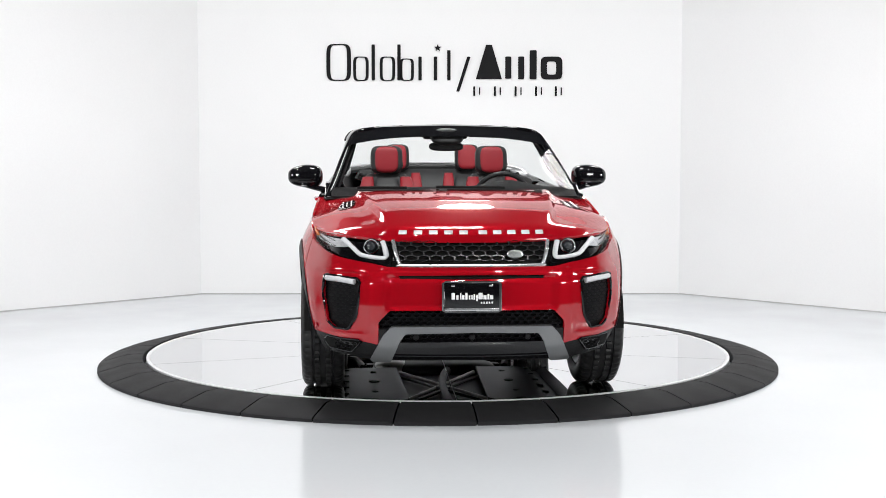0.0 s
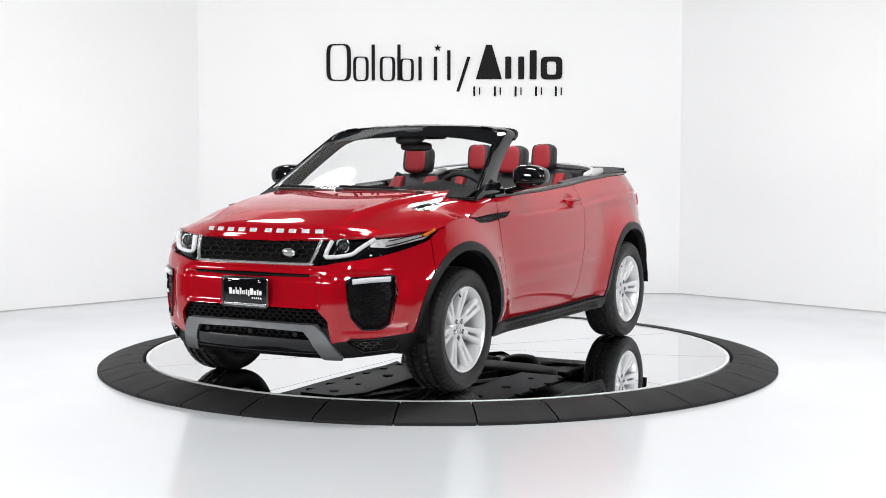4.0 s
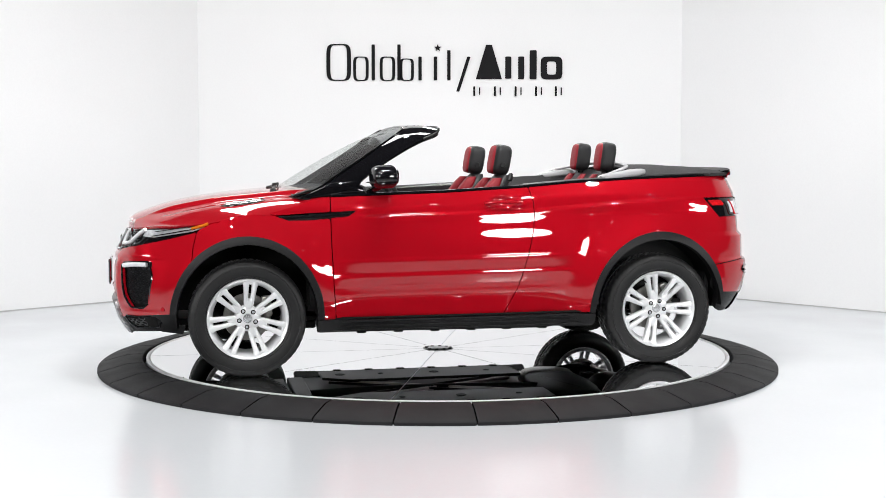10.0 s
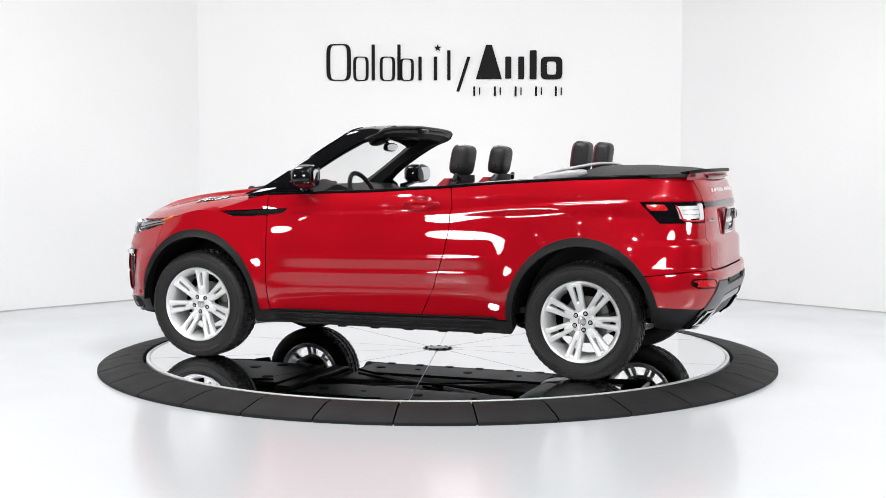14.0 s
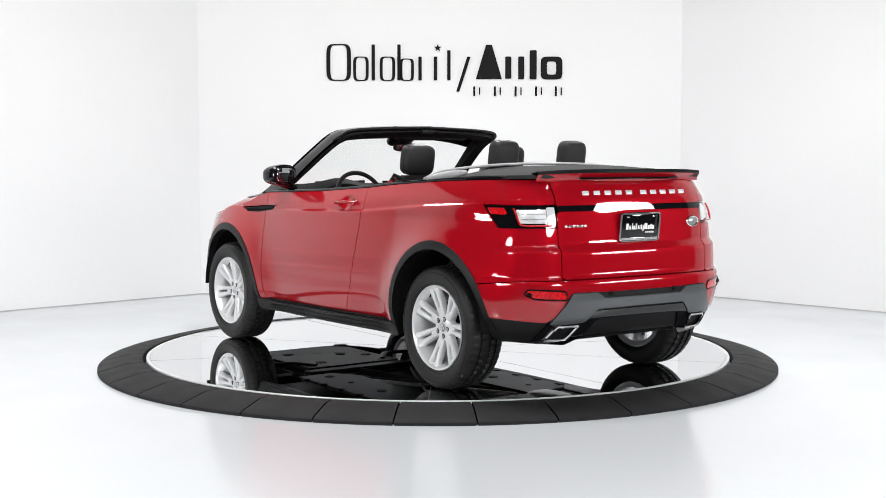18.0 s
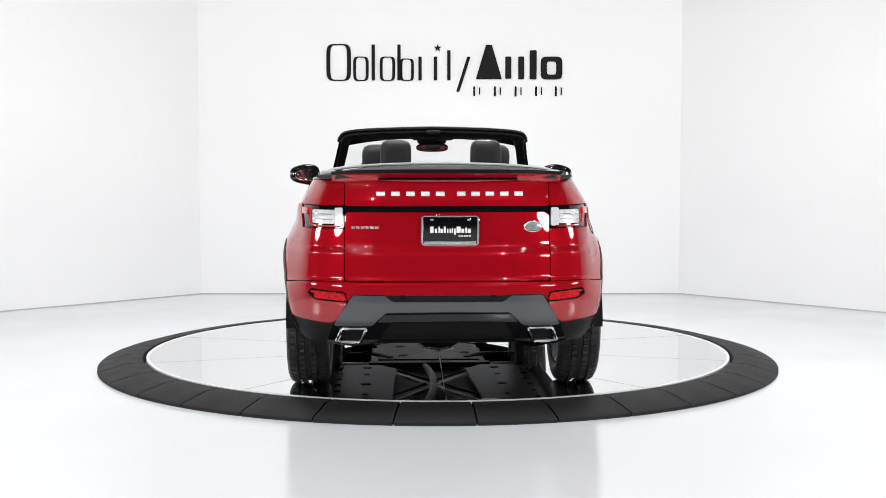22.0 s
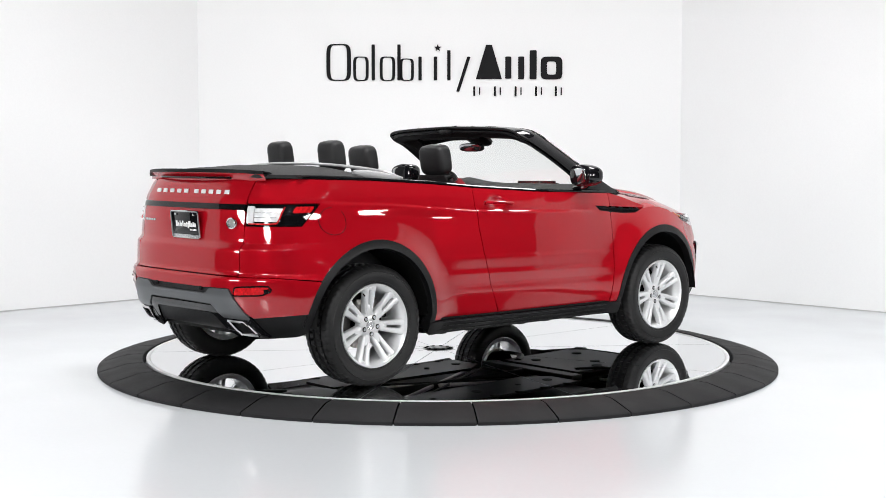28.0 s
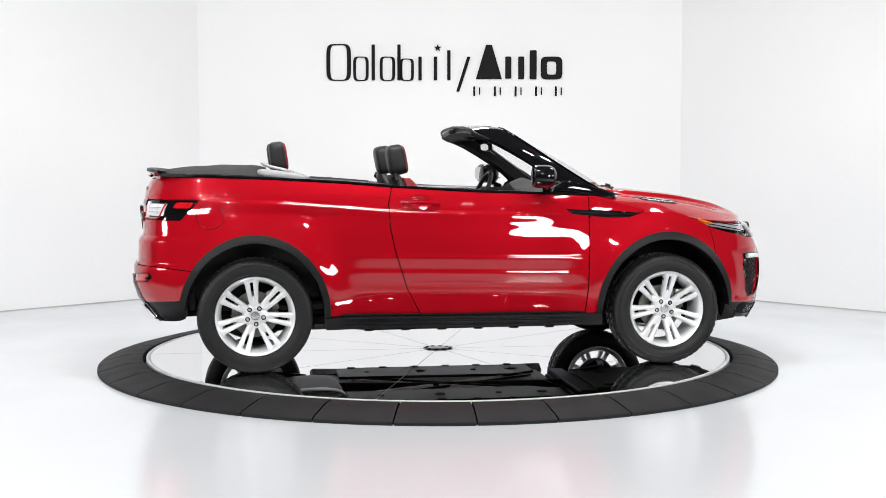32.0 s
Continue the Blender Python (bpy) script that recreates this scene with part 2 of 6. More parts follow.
def room():
    fl = bmesh.new()
    bmesh.ops.create_grid(fl, x_segments=24, y_segments=24, size=9.0)
    moved(fl, Matrix.Translation((0, -4.0, FLOOR)))
    tagged(part("floor", fl, FLOORM, smooth=False), "glossy white epoxy studio floor", "floor", kind="structure")
    names = ["wall_back", "wall_right_angle", "wall_right", "wall_behind_camera", "wall_left", "wall_left_angle"]
    n = len(CORNERS)
    for i in range(n):
        a, b = Vector((*CORNERS[i], 0)), Vector((*CORNERS[(i + 1) % n], 0))
        d = (b - a).normalized()
        out = Vector((-d.y, d.x, 0)) * 0.12
        bm = bmesh.new()
        low = [a, b, b + out + d * 0.05, a + out - d * 0.05]
        vs = [bm.verts.new((q.x, q.y, FLOOR - 0.02 if k == 0 else CEIL)) for k in (0, 1) for q in low]
        for q in ((0, 1, 5, 4), (1, 2, 6, 5), (2, 3, 7, 6), (3, 0, 4, 7), (0, 3, 2, 1), (4, 5, 6, 7)):
            bm.faces.new([vs[j] for j in q])
        bmesh.ops.recalc_face_normals(bm, faces=bm.faces)
        dark = i in (2, 3, 4)
        tagged(part(names[i], bm, CURTAIN if dark else WALL, smooth=False), "plain charcoal studio wall" if dark else "plain matt white studio wall", "wall", kind="structure")
        if not dark:
            # the narrow shadow gap where the wall meets the floor
            m = Matrix.Translation(((a.x + b.x) / 2, (a.y + b.y) / 2, FLOOR + 0.005)) @ Matrix.Rotation(math.atan2(d.y, d.x), 4, "Z")
            tagged(part("baseboard", moved(box(0, -0.002, 0, (b - a).length - 0.01, 0.008, 0.010, 0), m), GAPM, smooth=False), "thin grey joint between wall and floor", "baseboard", kind="structure")
    tagged(part("ceiling", box(0, -3.8, CEIL + 0.06, 17.6, 17.0, 0.12, 0), CEILM, smooth=False), "plain black studio ceiling", "ceiling", kind="structure")

    # small spotlights under the black ceiling
    first = None
    for x, y in [(a, b) for a in (-4.4, -1.6, 1.6, 4.4) for b in (-10.2, -7.6, -4.2)]:
        if first is None:
            first = tagged(part("ceiling_spotlight", turned([(0.0, 0.14), (0.075, 0.14), (0.085, 0.12), (0.085, 0.0), (0.075, 0.0), (0.072, 0.02), (0.0, 0.025)], 24, "z"), DARKHOUSE), "small black ceiling spotlight with a bright lens", "spotlight", group="spotlights under the studio ceiling")
            part("lens", turned([(0.0, 0.012), (0.07, 0.012), (0.071, 0.016)], 24, "z"), SPOTGLOW, first, "bright lens")
            first.matrix_basis = Matrix.Translation((x, y, CEIL - 0.14))
        else:
            copy_thing(first, Matrix.Translation((x, y, CEIL - 0.14)))


room()

# ---------------------------------------------------------------- wall sign (plain shapes in place of the company's name)


def wall_sign():
    sign = tagged(empty("wall_sign"), "dark plain-shaped company sign fixed on the white back wall", "sign")
    sign.location = (0.04, 4.392, 2.16)

    def pill(name, x, z, w, h, r, lean=0.0):
        r = min(r, w / 2 - 1e-4, h / 2 - 1e-4)
        poly = []
        for cx, cz, a0 in ((w / 2 - r, h / 2 - r, 0), (-w / 2 + r, h / 2 - r, 90), (-w / 2 + r, -h / 2 + r, 180), (w / 2 - r, -h / 2 + r, 270)):
            for k in range(7):
                a = radians(a0 + 15 * k)
                px, pz = cx + r * math.cos(a), cz + r * math.sin(a)
                poly.append((px + lean * pz, pz))
        m = Matrix.Translation((x - 0.04, 0, z - 2.16)) @ Matrix.Rotation(radians(90), 4, "X")
        part(name, prism(poly, 0.012, m), SIGNM, sign, smooth=False)

    def frame_shape(name, x, z, w, h, side, top):
        """An upright rounded frame, heavier at its sides than at top and bottom."""
        n = 40
        soft = lambda c: math.copysign(abs(c) ** 0.4, c)
        ring = bmesh.new()
        rows = []
        for y in (0.0, -0.012):
            for kx, kz in ((w / 2, h / 2), (w / 2 - side, h / 2 - top)):
                rows.append([ring.verts.new((x - 0.04 + kx * soft(math.cos(2 * math.pi * q / n)), y, z - 2.16 + kz * soft(math.sin(2 * math.pi * q / n)))) for q in range(n)])
        for a, b in ((0, 1), (1, 3), (3, 2), (2, 0)):
            for q in range(n):
                ring.faces.new((rows[a][q], rows[a][(q + 1) % n], rows[b][(q + 1) % n], rows[b][q]))
        bmesh.ops.recalc_face_normals(ring, faces=ring.faces)
        part(name, ring, SIGNM, sign, smooth=False)

    # plain frames, bars and blocks of the sign's own weights
    frame_shape("sign_frame", -1.03, 2.345, 0.255, 0.379, 0.040, 0.010)
    for x in (-0.80, -0.525):
        frame_shape("sign_frame", x, 2.28, 0.160, 0.25, 0.030, 0.009)
    frame_shape("sign_frame", -0.325, 2.27, 0.150, 0.23, 0.030, 0.009)
    for x, w, lo, hi in ((-0.672, 0.034, 2.160, 2.529), (-0.405, 0.034, 2.160, 2.529), (-0.187, 0.034, 2.160, 2.405), (-0.028, 0.034, 2.160, 2.405), (0.112, 0.034, 2.160, 2.470)):
        pill("sign_bar", x, (lo + hi) / 2, w, hi - lo, 0.006)
    pill("sign_bar", 0.262, 2.225, 0.034, 0.36, 0.010, 0.32)
    part("sign_block", prism([(-0.135, 0), (0.135, 0), (0.030, 0.352), (-0.030, 0.352)], 0.012, Matrix.Translation((0.527 - 0.04, 0, 0.014)) @ Matrix.Rotation(radians(90), 4, "X")), SIGNM, sign, smooth=False)
    for x, w, lo, hi in ((0.728, 0.062, 2.178, 2.406), (0.862, 0.062, 2.172, 2.406), (0.986, 0.072, 2.172, 2.471)):
        pill("sign_block", x, (lo + hi) / 2, w, hi - lo, 0.012)
    frame_shape("sign_block", 1.177, 2.288, 0.225, 0.236, 0.064, 0.050)
    for x in (0.403, 0.618, 0.833, 1.045, 1.251):
        pill("sign_small_bar", x - 0.028, 2.049, 0.020, 0.10, 0.006)
        pill("sign_small_bar", x + 0.028, 2.049, 0.012, 0.08, 0.005)
    # a small star
    star = [((0.04 if k % 2 == 0 else 0.017) * math.sin(math.pi * k / 5), (0.04 if k % 2 == 0 else 0.017) * math.cos(math.pi * k / 5)) for k in range(10)]
    part("sign_star", prism(star, 0.012, Matrix.Translation((-0.043000000000000003, 0, 0.334)) @ Matrix.Rotation(radians(90), 4, "X")), SIGNM, sign, smooth=False)


wall_sign()

# ---------------------------------------------------------------- turntable
R_DISC, R_IN, R_OUT = 2.022, 2.045, 2.342
CENTRE = 0.055
SEGMENTS = 33


def turntable():
    ring = tagged(empty("turntable_ramp"), "black rubber ramp ring of flat panels round a turntable", "turntable ring")
    ring.location = (0, CENTRE, FLOOR)
    step = 2 * math.pi / SEGMENTS
    # one ramp panel, its near edge thin on the floor, its inner edge raised
    bm = bmesh.new()
    gap = 0.0045
    prof = [(R_OUT, 0.0), (R_OUT, 0.018), (R_OUT - 0.012, 0.026), (R_IN + 0.11, 0.070), (R_IN + 0.006, 0.074), (R_IN, 0.070), (R_IN, 0.0)]
    n = 5
    P = np.zeros((n, len(prof), 3))
    for i in range(n):
        for j, (r, z) in enumerate(prof):
            half = step / 2 - gap / r
            a = -half + 2 * half * i / (n - 1)
            P[i, j] = (r * math.cos(a), r * math.sin(a), z)
    bm = sheet(P)
    bmesh.ops.holes_fill(bm, edges=[e for e in bm.edges if e.is_boundary], sides=0)
    bmesh.ops.recalc_face_normals(bm, faces=bm.faces)
    first = part("ramp_panel", bm, RUBBER_RING, ring, angle=25)
    plate = prism([(-0.005, -0.06), (0.005, -0.06), (0.005, 0.06), (-0.005, 0.06)], 0.0025)
    slot = prism([(-0.008, -0.02), (0.008, -0.02), (0.008, 0.02), (-0.008, 0.02)], 0.002)
    tilt = math.degrees(math.atan2(0.046, 0.25))
    moved(plate, pose(R_OUT - 0.035, 0.0, 0.0235, 0, tilt, 0))
    moved(slot, pose(R_IN + 0.035, 0.13, 0.0675, 0, tilt, 0))
    plate_ob = part("maker_plate", plate, mat("worn_grey_plate", (0.10, 0.10, 0.10), 0.5, grain=0.3), first, "small grey printed plate", smooth=False)
    slot_ob = part("slot", slot, DARK, first, "dark slot", smooth=False)
    base = radians(-90 - 0.37)
    first.rotation_euler = (0, 0, base)
    for k in range(1, SEGMENTS):
        o = new("ramp_panel", first.data)
        o.parent = ring
        o.rotation_euler = (0, 0, base + k * step)
        if k % 2 == 0:
            q = new("maker_plate", plate_ob.data)
            q.parent = o
        q = new("slot", slot_ob.data)
        q.parent = o
    bed = turned([(R_OUT - 0.03, 0.0), (R_OUT - 0.03, 0.006), (R_IN + 0.06, 0.036), (R_IN + 0.006, 0.038), (R_IN + 0.006, 0.0)], 96, "z")
    part("under_ring", bed, DARK, ring, "black bed under the panels")

    disc = tagged(empty("turntable_disc"), "mirror-topped turntable disc of ten wedge panels with an aluminium rim", "turntable")
    disc.location = (0, CENTRE, FLOOR)
    h = -FLOOR
    part("drum", turned([(0.0, 0.0), (R_DISC - 0.02, 0.0), (R_DISC - 0.02, h - 0.008), (0.0, h - 0.008)], 128, "z"), ALU, disc, "aluminium bed seen in the seams")
    part("rim", turned([(R_DISC, 0.01), (R_DISC, h + 0.001), (R_DISC - 0.003, h + 0.003), (R_DISC - 0.022, h + 0.003), (R_DISC - 0.026, h), (R_DISC - 0.026, 0.01)], 160, "z"),
         mat("pale_rim", (0.72, 0.73, 0.74), 0.35, 0.3, grain=0.04), disc, "pale metal rim")
    ws = 2 * math.pi / 10
    r0, r1 = 0.11, R_DISC - 0.028
    outline = [(r0 * math.cos(a), r0 * math.sin(a)) for a in np.linspace(-ws / 2 + 0.0025 / r0, ws / 2 - 0.0025 / r0, 5)]
    outline += [(r1 * math.cos(a), r1 * math.sin(a)) for a in np.linspace(ws / 2 - 0.0025 / r1, -ws / 2 + 0.0025 / r1, 25)]
    w = part("mirror_panel", prism(outline, 0.0075, Matrix.Translation((0, 0, h - 0.0075))), MIRROR, disc, smooth=False)
    w.rotation_euler = (0, 0, radians(71.0 + 18))
    for k in range(1, 10):
        o = new("mirror_panel", w.data)
        o.parent = disc
        o.rotation_euler = (0, 0, radians(71.0 + 18 + 36 * k))
    hub = part("hub_plate", turned([(0.0, h + 0.004), (0.106, h + 0.004), (0.109, h + 0.002), (0.109, h - 0.006)], 48, "z"), ALU, disc, "round aluminium centre plate")
    for k in range(10):
        a = 2 * math.pi * k / 10
        b = turned([(0, 0.003), (0.012, 0.003), (0.013, 0.0)], 12, "z")
        part("bolt", moved(b, Matrix.Translation((0.088 * math.cos(a), 0.088 * math.sin(a), h + 0.004))), DARK, hub, "dark bolt head")
    return disc


DISC = turntable()

# ---------------------------------------------------------------- the car
# Car space: x forward, y to the driver's side, z up from the disc, origin between the axles.
CAR = tagged(empty("convertible_car"), "red compact luxury convertible with folded black soft top on a turntable", "car")
AXLE, WR = 1.33, 0.362
X0F, X0R, NF, NR = 0.85, -0.90, 3.9, 4.5


def width_table():
    z = np.arange(0.0, 1.5, 0.002)
    w = np.interp(z, [0.20, 0.30, 0.36, 0.40, 0.45, 0.50, 0.55, 0.60, 0.65, 0.70, 0.75, 0.80, 0.85, 0.90, 0.95, 1.00, 1.035, 1.10, 1.15, 1.20, 1.25],
                  [0.835, 0.864, 0.879, 0.888, 0.897, 0.9045, 0.9095, 0.913, 0.9152, 0.9168, 0.9174, 0.9160, 0.9130, 0.9080, 0.9005, 0.8908, 0.8815, 0.845, 0.815, 0.785, 0.752])
    k = np.exp(-(np.arange(-30, 31) / 10.0) ** 2)
    return z, np.convolve(np.pad(w, 30, mode="edge"), k / k.sum(), mode="valid")


WIDTH_Z, WIDTH_Y = width_table()


def smooth_width(z):
    """Half the body's width over the height."""
    return np.interp(z, WIDTH_Z, WIDTH_Y)


def nose(z):
    return np.interp(z, [0.20, 0.27, 0.34, 0.45, 0.56, 0.68, 0.76, 0.84, 0.92, 0.99, 1.06, 1.15],
                     [2.03, 2.09, 2.13, 2.16, 2.17, 2.165, 2.13, 2.10, 2.06, 1.98, 1.86, 1.75])


def tail(z):
    return np.interp(z, [0.20, 0.29, 0.36, 0.46, 0.56, 0.66, 0.69, 0.83, 0.86, 1.05, 1.12, 1.20, 1.26],
                     [-1.87, -1.94, -2.01, -2.075, -2.105, -2.105, -2.08, -2.076, -2.047, -2.038, -2.03, -2.00, -1.96])


def flare(x, z):
    """The swell of the wings over the wheels."""
    out = 0.0
    for ax, amount, spread in ((AXLE, 0.062, 0.16), (-AXLE, 0.056, 0.135)):
        r = np.sqrt(((x - ax) / 1.02) ** 2 + (z - 0.37) ** 2)
        out = out + amount * np.exp(-(np.maximum(r - 0.44, 0) / spread) ** 2) * np.clip((z - 0.1) / 0.3, 0, 1)
    return out


def waist(x, z):
    """The flank draws in from the middle of the door towards both wheels, below the shoulder."""
    k = np.clip((1.12 - z) / 0.14, 0, 1)
    e = np.clip((2.0 - np.abs(x)) / 0.3, 0, 1)
    return -0.040 * np.minimum(np.abs(x), 0.85) ** 2 * k * k * (3 - 2 * k) * e * e * (3 - 2 * e)


def creases(x, z):
    """The pressed lines along the flank: one through the handle to the tail lamp, two low on the door."""
    zu = np.interp(x, [-1.61, -1.14, -0.5, 0.6], [1.090, 1.068, 1.017, 0.988])
    on_u = np.clip((x + 1.66) / 0.1, 0, 1) * np.clip((0.66 - x) / 0.2, 0, 1)
    zl = np.interp(x, [-0.80, 0.78], [0.59, 0.562])
    up = 0.0075 * np.tanh((z - zu) / 0.005) * np.exp(-((z - zu) / 0.05) ** 2)

    def ledge(z0, h, soft, fade):
        """A step out, going down through z0, that dies away over the height fade."""
        d = z0 - z
        return h / (1 + np.exp(-np.clip(d / soft, -40, 40))) * np.clip(1 - d / fade, 0, 1)

    on_m = np.clip((x + 0.90) / 0.42, 0, 1) * np.clip((0.86 - x) / 0.16, 0, 1)
    on_m = on_m * on_m * (3 - 2 * on_m)
    low = (ledge(zl + 0.148, 0.005, 0.006, 0.10) + ledge(zl + 0.05, 0.0065, 0.006, 0.07) + ledge(zl - 0.06, 0.0045, 0.010, 0.12)) * on_m
    # the hollow behind the door handle
    cup = -0.020 * np.exp(-(((x + 0.285) / 0.066) ** 2 + ((z - 1.062) / 0.038) ** 2) ** 2)
    return -up * on_u + low + cup


def arc_table(a, b, n):
    phi = (np.linspace(0, 1, 4001) ** 2 * (3 - 2 * np.linspace(0, 1, 4001))) * np.pi / 2
    x, y = a * np.cos(phi) ** (2 / n), b * np.sin(phi) ** (2 / n)
    s = np.concatenate([[0], np.cumsum(np.hypot(np.diff(x), np.diff(y)))])
    return s, phi


S_F, PHI_F = arc_table(1.30, 0.91, NF)
S_R, PHI_R = arc_table(1.21, 0.91, NR)
LF, LM, LR = S_F[-1], X0F - X0R, S_R[-1]
UT = LF + LM + LR


def skin(u, z):
    """The body's outer surface: u runs round the plan from the nose (0) by the driver's side to the tail (UT) and on."""
    u, z = np.broadcast_arrays(np.asarray(u, float), np.asarray(z, float))
    side = np.where((u < 0) | (u > UT), -1.0, 1.0)
    w = np.abs(u)
    w = np.where(w > UT, 2 * UT - w, w)
    pf = np.interp(w, S_F, PHI_F)
    pr = np.interp(UT - w, S_R, PHI_R)
    front, rear = w < LF, w > LF + LM
    cf, sf = np.cos(pf).clip(0), np.sin(pf).clip(0)
    cr, sr = np.cos(pr).clip(0), np.sin(pr).clip(0)
    x = np.where(front, X0F + (nose(z) - X0F) * cf ** (2 / NF), np.where(rear, X0R + (tail(z) - X0R) * cr ** (2 / NR), X0F - (w - LF)))
    k = np.where(front, sf ** (2 / NF), np.where(rear, sr ** (2 / NR), 1.0))
    y = (smooth_width(z) + flare(x, z) + waist(x, z) + creases(x, z)) * k
    x = x + np.where(front & (x > 1.75), nose_relief(y, z), 0.0)
    return np.stack([x, y * side, z], -1)


def nose_relief(y, z):
    """The pressed field round the front plate, sunk a little between two upright folds, and the shelf under the grille."""
    def ramp(v, a, b):
        t = np.clip((v - a) / (b - a), 0, 1)
        return t * t * (3 - 2 * t)

    y = np.abs(y)
    field = ramp(y, 0.475, 0.425) * ramp(z, 0.53, 0.56) * ramp(z, 0.722, 0.705)
    shelf = ramp(y, 0.62, 0.45) * np.exp(-((z - 0.742) / 0.018) ** 2)
    scoop = ramp(np.abs(y - 0.695), 0.16, 0.11) * ramp(z, 0.39, 0.43) * ramp(z, 0.745, 0.72)
    return -0.016 * field + 0.008 * shelf - 0.012 * scoop


def side_y(x, z):
    """Half width of the skin at a place along the car."""
    sf = np.clip((x - X0F) / (nose(z) - X0F), 0, 1)
    sr = np.clip((x - X0R) / (tail(z) - X0R), 0, 1)
    k = np.where(x > X0F, (1 - sf ** NF) ** (1 / NF), np.where(x < X0R, (1 - sr ** NR) ** (1 / NR), 1.0))
    return (smooth_width(z) + flare(x, z) + waist(x, z)) * k


def front_x(y, z):
    b = smooth_width(z) + 0.01
    return X0F + (nose(z) - X0F) * (1 - np.clip(np.abs(y) / b, 0, 1) ** NF) ** (1 / NF) + nose_relief(y, z)


def rear_x(y, z):
    b = smooth_width(z) + 0.01
    return X0R + (tail(z) - X0R) * (1 - np.clip(np.abs(y) / b, 0, 1) ** NR) ** (1 / NR)


def poly_sdf(a, b, pts, r=0.0):
    """Signed distance to a polygon, positive inside; r rounds the corners."""
    d = np.full(np.shape(a), 1e9)
    s = np.ones(np.shape(a))
    n = len(pts)
    for i in range(n):
        (x0, y0), (x1, y1) = pts[i], pts[i - 1]
        ex, ey = x1 - x0, y1 - y0
        wx, wy = a - x0, b - y0
        t = np.clip((wx * ex + wy * ey) / (ex * ex + ey * ey), 0, 1)
        d = np.minimum(d, (wx - ex * t) ** 2 + (wy - ey * t) ** 2)
        c = (b >= y0) & (b < y1), (b < y0) & (b >= y1)
        cross = ex * wy - ey * wx
        s = np.where((c[0] & (cross > 0)) | (c[1] & (cross < 0)), -s, s)
    d = np.sqrt(d)
    return -s * d + r


def panel(sdf, u0, u1, z0, z1, step=0.02, out=0.0, depth=0.018, surf=skin, rise=None):
    """The piece of the skin where sdf(x, |y|, z) > 0, cut cleanly along its zero line, with a folded edge."""
    nu, nz = max(2, int(round((u1 - u0) / step))) + 1, max(2, int(round((z1 - z0) / (rise or step)))) + 1
    U, Z = np.meshgrid(np.linspace(u0, u1, nu), np.linspace(z0, z1, nz), indexing="ij")
    P = surf(U, Z)
    e = 0.004
    T1 = surf(U + e, Z) - surf(U - e, Z)
    T2 = surf(U, Z + e) - surf(U, Z - e)
    N = np.cross(T1, T2)
    N /= np.linalg.norm(N, axis=-1, keepdims=True) + 1e-12
    G = sdf(P[..., 0], np.abs(P[..., 1]), P[..., 2])
    P = P + N * out
    bm = bmesh.new()
    known = {}

    def vert(key, co):
        if key not in known:
            known[key] = bm.verts.new(co)
        return known[key]

    for i in range(nu - 1):
        for j in range(nz - 1):
            q = ((i, j), (i + 1, j), (i + 1, j + 1), (i, j + 1))
            g = [G[k] for k in q]
            if max(g) <= 0:
                continue
            vs = []
            for k in range(4):
                a, b, ga, gb = q[k], q[(k + 1) % 4], g[k], g[(k + 1) % 4]
                if ga > 0:
                    vs.append(vert(a, P[a]))
                if (ga > 0) != (gb > 0):
                    t = ga / (ga - gb)
                    t = min(max(t, 0.02), 0.98)
                    key = (a, b) if a < b else (b, a)
                    vs.append(vert(key, P[a] + (P[b] - P[a]) * t))
            if len(set(vs)) >= 3:
                bm.faces.new(vs)
    bm.normal_update()
    if depth:
        edge = [ed for ed in bm.edges if ed.is_boundary]
        nrm = {v: v.normal.copy() for ed in edge for v in ed.verts}
        r = bmesh.ops.extrude_edge_only(bm, edges=edge)
        fresh = [v for v in r["geom"] if isinstance(v, bmesh.types.BMVert)]
        where = {tuple(round(c, 6) for c in v.co): n for v, n in nrm.items()}
        for v in fresh:
            n = where.get(tuple(round(c, 6) for c in v.co))
            if n is not None:
                v.co -= n * depth
    return bm


def both(name, bm, material, parent, label=""):
    """The piece on the driver's side and its mirror image."""
    other = flipped(bm)
    return part(name, bm, material, parent, label), part(name, other, material, parent, label)


# lines on the flank, all as height over x or x over height
def belt(x):
    return np.interp(x, [-2.1, -1.68, -1.25, -0.76, -0.43, 0.09, 0.80, 1.0], [1.238, 1.235, 1.222, 1.195, 1.168, 1.138, 1.115, 1.10])


def door_front(z):
    return np.interp(z, [0.34, 0.53, 0.81, 1.11], [0.785, 0.80, 0.812, 0.815])


def door_rear(z):
    return np.interp(z, [0.34, 0.53, 0.75, 0.90, 1.06, 1.20], [-0.28, -0.38, -0.45, -0.482, -0.49, -0.455])


def bonnet_shut(x):
    return np.interp(x, [0.8, 1.10, 1.19, 1.27, 1.35, 1.44, 1.53, 1.70, 1.89, 2.00, 2.10],
                     [1.012, 0.995, 0.996, 1.003, 1.0, 0.982, 0.955, 0.935, 0.924, 0.916, 0.906])


def lamp_under(x):
    return np.interp(x, [1.53, 1.66, 1.77, 1.89, 2.03, 2.08, 2.11], [0.95, 0.89, 0.862, 0.835, 0.802, 0.787, 0.768])


def wing_split(z):
    return np.interp(z, [0.70, 0.80, 0.90], [1.665, 1.655, 1.63])


def arch(x, z, ax, rx, rz):
    """Positive outside the wheel opening."""
    return (np.sqrt(((x - ax) / rx) ** 2 + ((z - 0.36) / rz) ** 2) - 1) * rx


